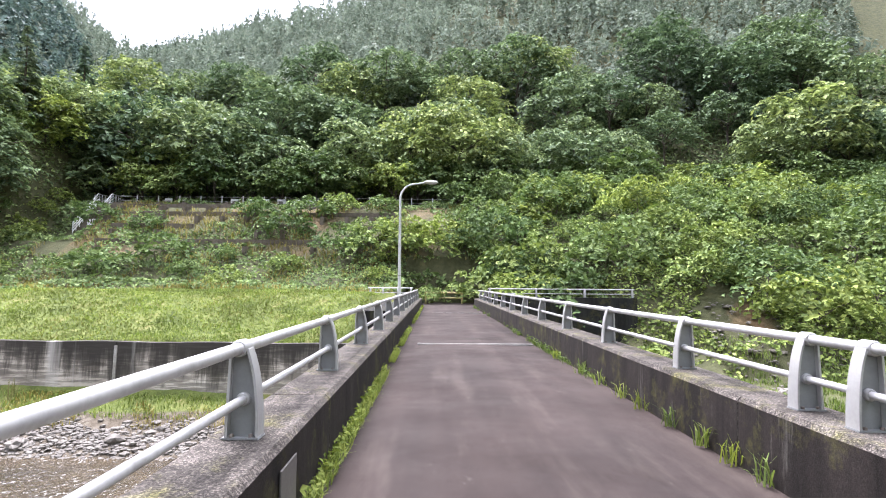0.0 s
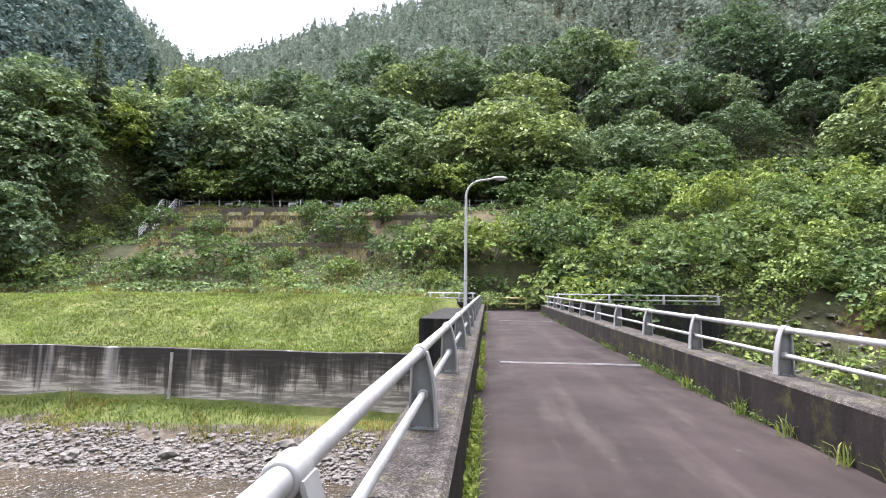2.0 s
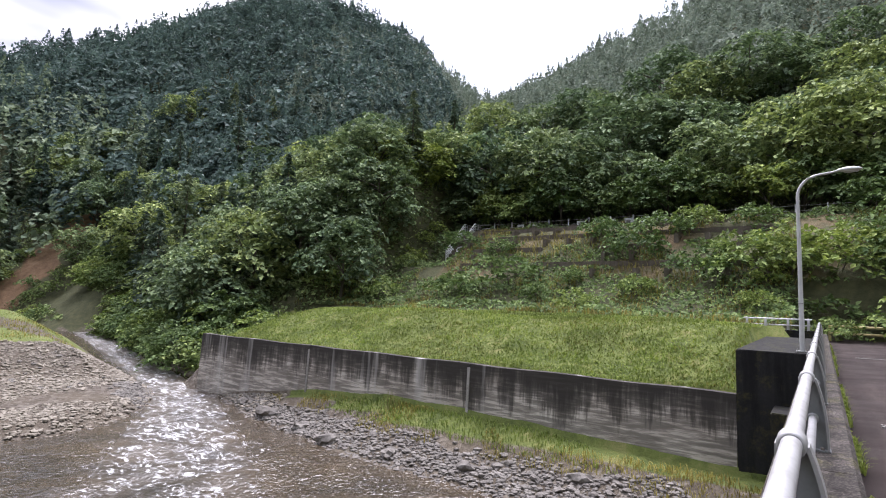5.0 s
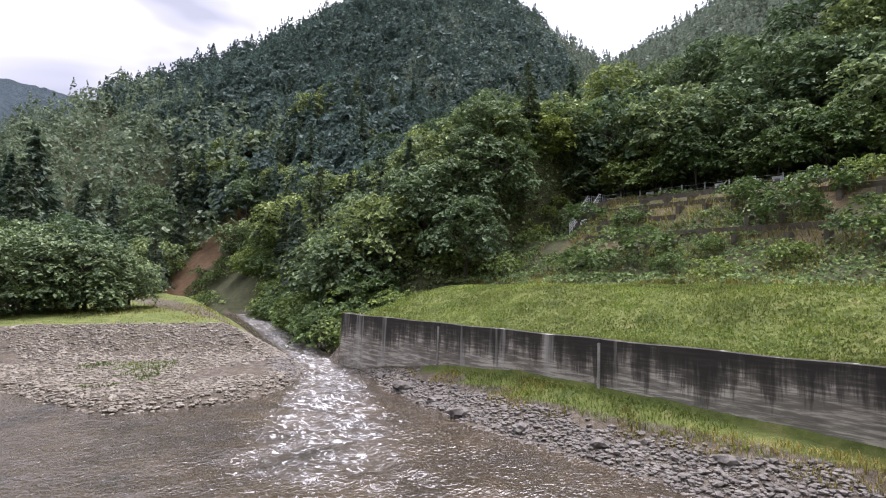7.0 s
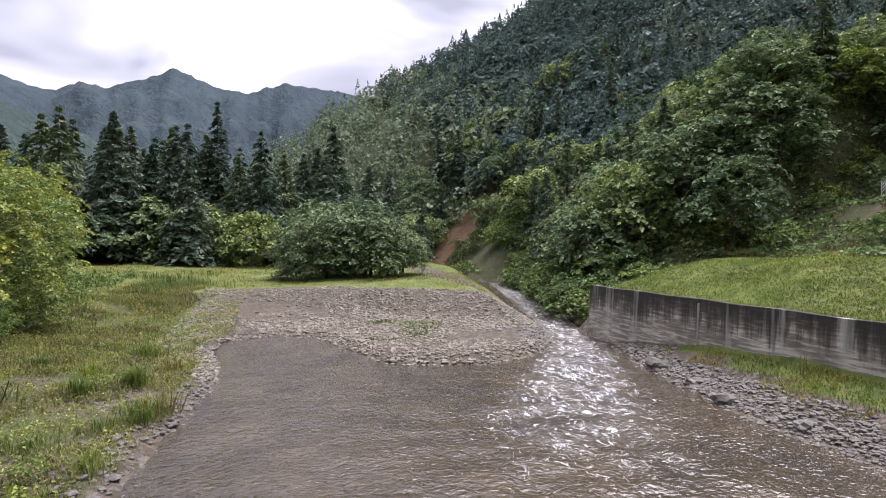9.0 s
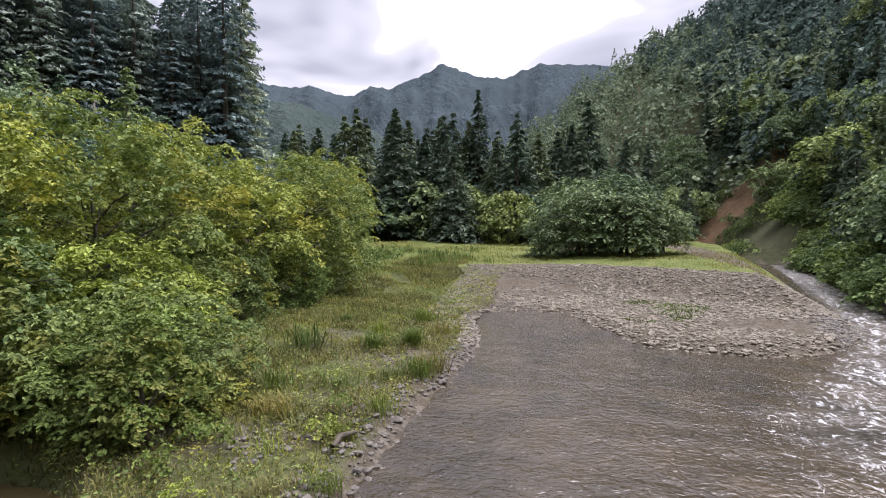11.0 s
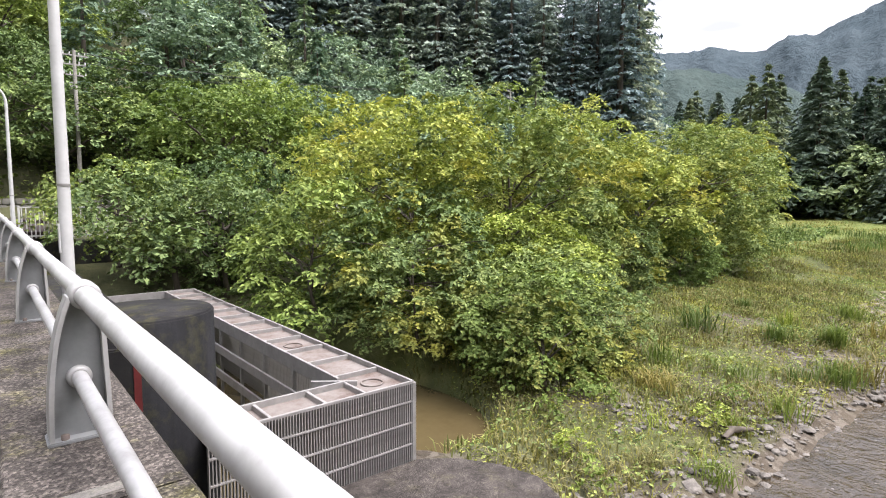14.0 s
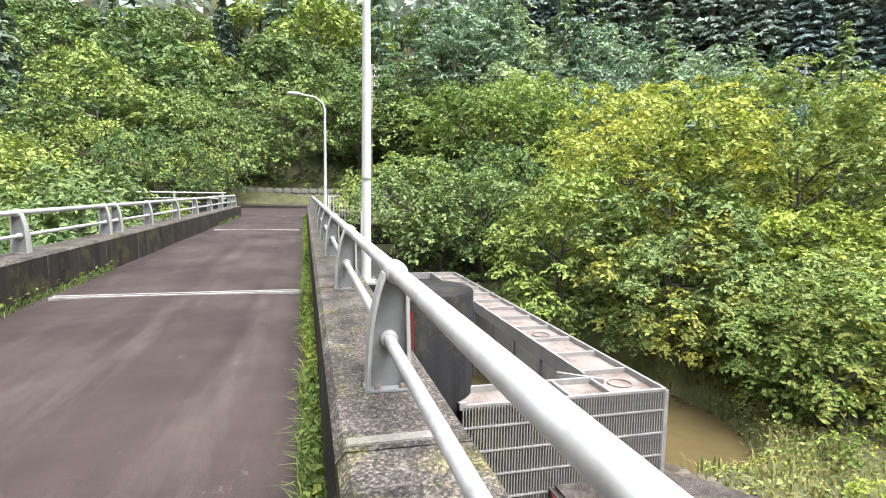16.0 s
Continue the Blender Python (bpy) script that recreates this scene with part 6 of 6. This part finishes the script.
curb_weeds(601, CURB_IN + 0.02, CURB_IN + 0.13, 17000, 0.12, "bright grass and weeds along the curb's foot", -0.5)
curb_weeds(603, CURB_IN + 0.015, CURB_IN + 0.15, 9000, 0.13, "bright grass crowding the curb's foot", -0.9, -27.5, 1.6)
curb_weeds(602, RAIL_R - CURB_IN - 0.02, RAIL_R - CURB_IN - 0.16, 7000, 0.1, "sparse weeds along the downstream curb's foot", 0.1)
for k, yy in enumerate((3.4, 3.9, 4.4, 5.1, 5.9, 6.6, 7.5, 8.6, 10.4, 11.9)):
    tuft("weed_tuft", RAIL_R - CURB_IN - 0.07, yy, -0.03, 22, 0.23, 610 + k, GRASS, "upright green weed tuft at the curb", 0.05, 0.7)
for k, (xx, yy) in enumerate(((0.5, 1.0), (0.42, 0.7), (0.46, 1.35))):
    tuft("weed_tuft", xx, yy, -0.03, 34, 0.26, 630 + k, (GRASS, DRYGRASS, GRASS)[k], "leaning grass tuft at the curb", 0.06, 0.9)
for k, (xx, yy, h, m) in enumerate(((-14, -2.9, 1.1, GRASS), (-16.2, -2.5, 1.2, GRASS), (-20.5, -2.2, 1.3, GRASS), (-21.6, -1.9, 1.2, DRYGRASS), (-25, -3.5, 1.2, GRASS), (-28, -2.6, 1.0, DRYGRASS), (-12.5, -4.2, 0.9, GRASS), (-18, -4.4, 1.1, GRASS), (-23.5, -5, 1.2, GRASS), (-31, -4.4, 1.2, GRASS), (-17, -6.5, 1.1, GRASS), (-22, -7.5, 1.2, GRASS), (-28, -8, 1.2, GRASS), (-10.5, -3.2, 0.8, DRYGRASS), (-14.6, -5.4, 1.0, DRYGRASS), (-19.3, -3.0, 0.9, GRASS), (-26.4, -5.6, 1.1, GRASS), (-11.4, -2.3, 0.6, GRASS))):
    tuft("pampas_clump", xx, yy, float(ground_height(xx, yy)) - 0.05, 70 + 23 * (k % 5), h * (0.5 + 0.09 * (k * 7 % 6)), 640 + k, m, "arching clump of tall riverside grass", 0.22 + 0.04 * (k % 4), 0.75, 0.04, "grass")
for k, (xx, yy) in enumerate(((-9.4, -4.4), (-12.0, -5.2), (-15.5, -3.6), (-10.3, -5.6), (-13.4, -3.3), (-8.6, -3.4))):
    sprout = broadleaf("sapling", 660 + k, 0.8, 0.4, 0.35, 6, 0.2, 700, 0.11, LEAF_BRIGHT, "small bright green sapling on the bank", "sapling", 3, -0.6, trunk_r=0.012)
    sprout.location = (xx, yy, float(ground_height(xx, yy)) - 0.03)
weed = tuft("dead_weed", -16.5, 22.3, float(ground_height(-16.5, 22.3)) - 0.03, 24, 0.8, 680, DRYGRASS, "brown dead weed stalks below the wall", 0.18, 0.3, 0.03)
tagged(weed, "brown dead weed stalks below the wall", "weed", kind="stuff")


# ---- power poles and roadside on the south side ----
def power_pole(x, y, h, label):
    z = float(ground_height(x, y))
    thing = empty("power_pole", label, "pole", "power poles")
    thing.location = (x, y, z)
    part("mast", tube_mesh("mast", [([(0, 0, -1), (0, 0, h)], [0.17, 0.12])], MORTAR, 12), None, thing, "grey concrete mast")
    for k, zz in enumerate((h - 0.4, h - 1.1, h - 1.9)):
        arm = part("crossarm", box_bm(-0.9 + 0.15 * k, 0.9 - 0.15 * k, -0.05, 0.05, zz - 0.05, zz + 0.05), GRATE_STEEL, thing)
        for q in (-0.7, -0.3, 0.3, 0.7):
            part("insulator", tube_mesh("insulator", [([(q, 0, zz + 0.05), (q, 0, zz + 0.25)], [0.05, 0.04])], WHITE_STEEL, 8), None, arm)
    part("transformer", tube_mesh("transformer", [([(0.1, -0.38, h - 3.3), (0.1, -0.38, h - 3.28), (0.1, -0.38, h - 2.4), (0.1, -0.38, h - 2.38)], [0.02, 0.26, 0.26, 0.02])], ALU_POST, 14), None, thing, "grey drum transformer")
    return z + h


h2 = power_pole(-55.3, -49.0, 17.6 - float(ground_height(-55.3, -49.0)), "grey power pole with crossarms above the bushes")
h1 = power_pole(-5.6, -48.5, 11.5, "grey power pole with a transformer beside the road")
WIRE = simple("black_cable", [(0.3, (0.02, 0.02, 0.02)), (0.7, (0.04, 0.04, 0.04))], 5, 0.6)
for q, dz in ((-0.6, -0.15), (0.0, -0.85), (0.6, -0.15)):
    pts = []
    for k in range(13):
        u = k / 12
        pts.append((-55.5 + q + 49.9 * u, -49 + 0.5 * u, h2 + dz + (h1 - h2) * u - 1.6 * 4 * u * (1 - u)))
    tagged(part("power_line", tube_mesh("power_line", [(pts, [0.018] * 13)], WIRE, 5), None), "thin black power line slung between poles", "cable", "power lines")
guard = empty("guard_rail", "white guard rail along the far road", "guard rail")
for zz in (1.25, 0.9, 0.55):
    part("rail", tube_mesh("rail", [([(-26, -41.2, zz), (-8.4, -40.4, zz)], [0.05, 0.05])], WHITE_STEEL, 8), None, guard)
for k in range(10):
    xx = -26 + k * 1.95
    part("post", box_bm(xx - 0.05, xx + 0.05, -41.2 + k * 0.088 - 0.05, -41.2 + k * 0.088 + 0.05, -0.8, 1.35), WHITE_STEEL, guard)
tagged(part("road_cross", box_bm(-40, 40, -47.5, -42, -0.6, 0.16), ASPHALT), "grey road crossing behind the bridge", "road", kind="structure")
STONEWALL = simple("mossy_stone", [(0.3, (0.1, 0.1, 0.08)), (0.7, (0.22, 0.21, 0.18))], 1.5, 0.9, 0, 0.5, 0.05)
wall = empty("wall_stone", "low mossy stone retaining wall behind the road", "wall", kind="structure")
rngw = random.Random(5)
BLOCK = [part("tmp", box_bm(-0.36, 0.36, -0.22, 0.22, -0.24, 0.24, 0.07), STONEWALL) for k in range(1)][0]
for r in range(3):
    for k in range(40):
        ob = BLOCK if r == 0 and k == 0 else new("stone", BLOCK.data)
        ob.name = "stone"
        ob.parent = wall
        ob.location = (-14 + k * 0.76 + 0.38 * (r % 2), -48.2 - 0.1 * r + rngw.uniform(-0.05, 0.05), 0.35 + r * 0.5)
        ob.scale = (rngw.uniform(0.9, 1.05), 1, rngw.uniform(0.92, 1.04))
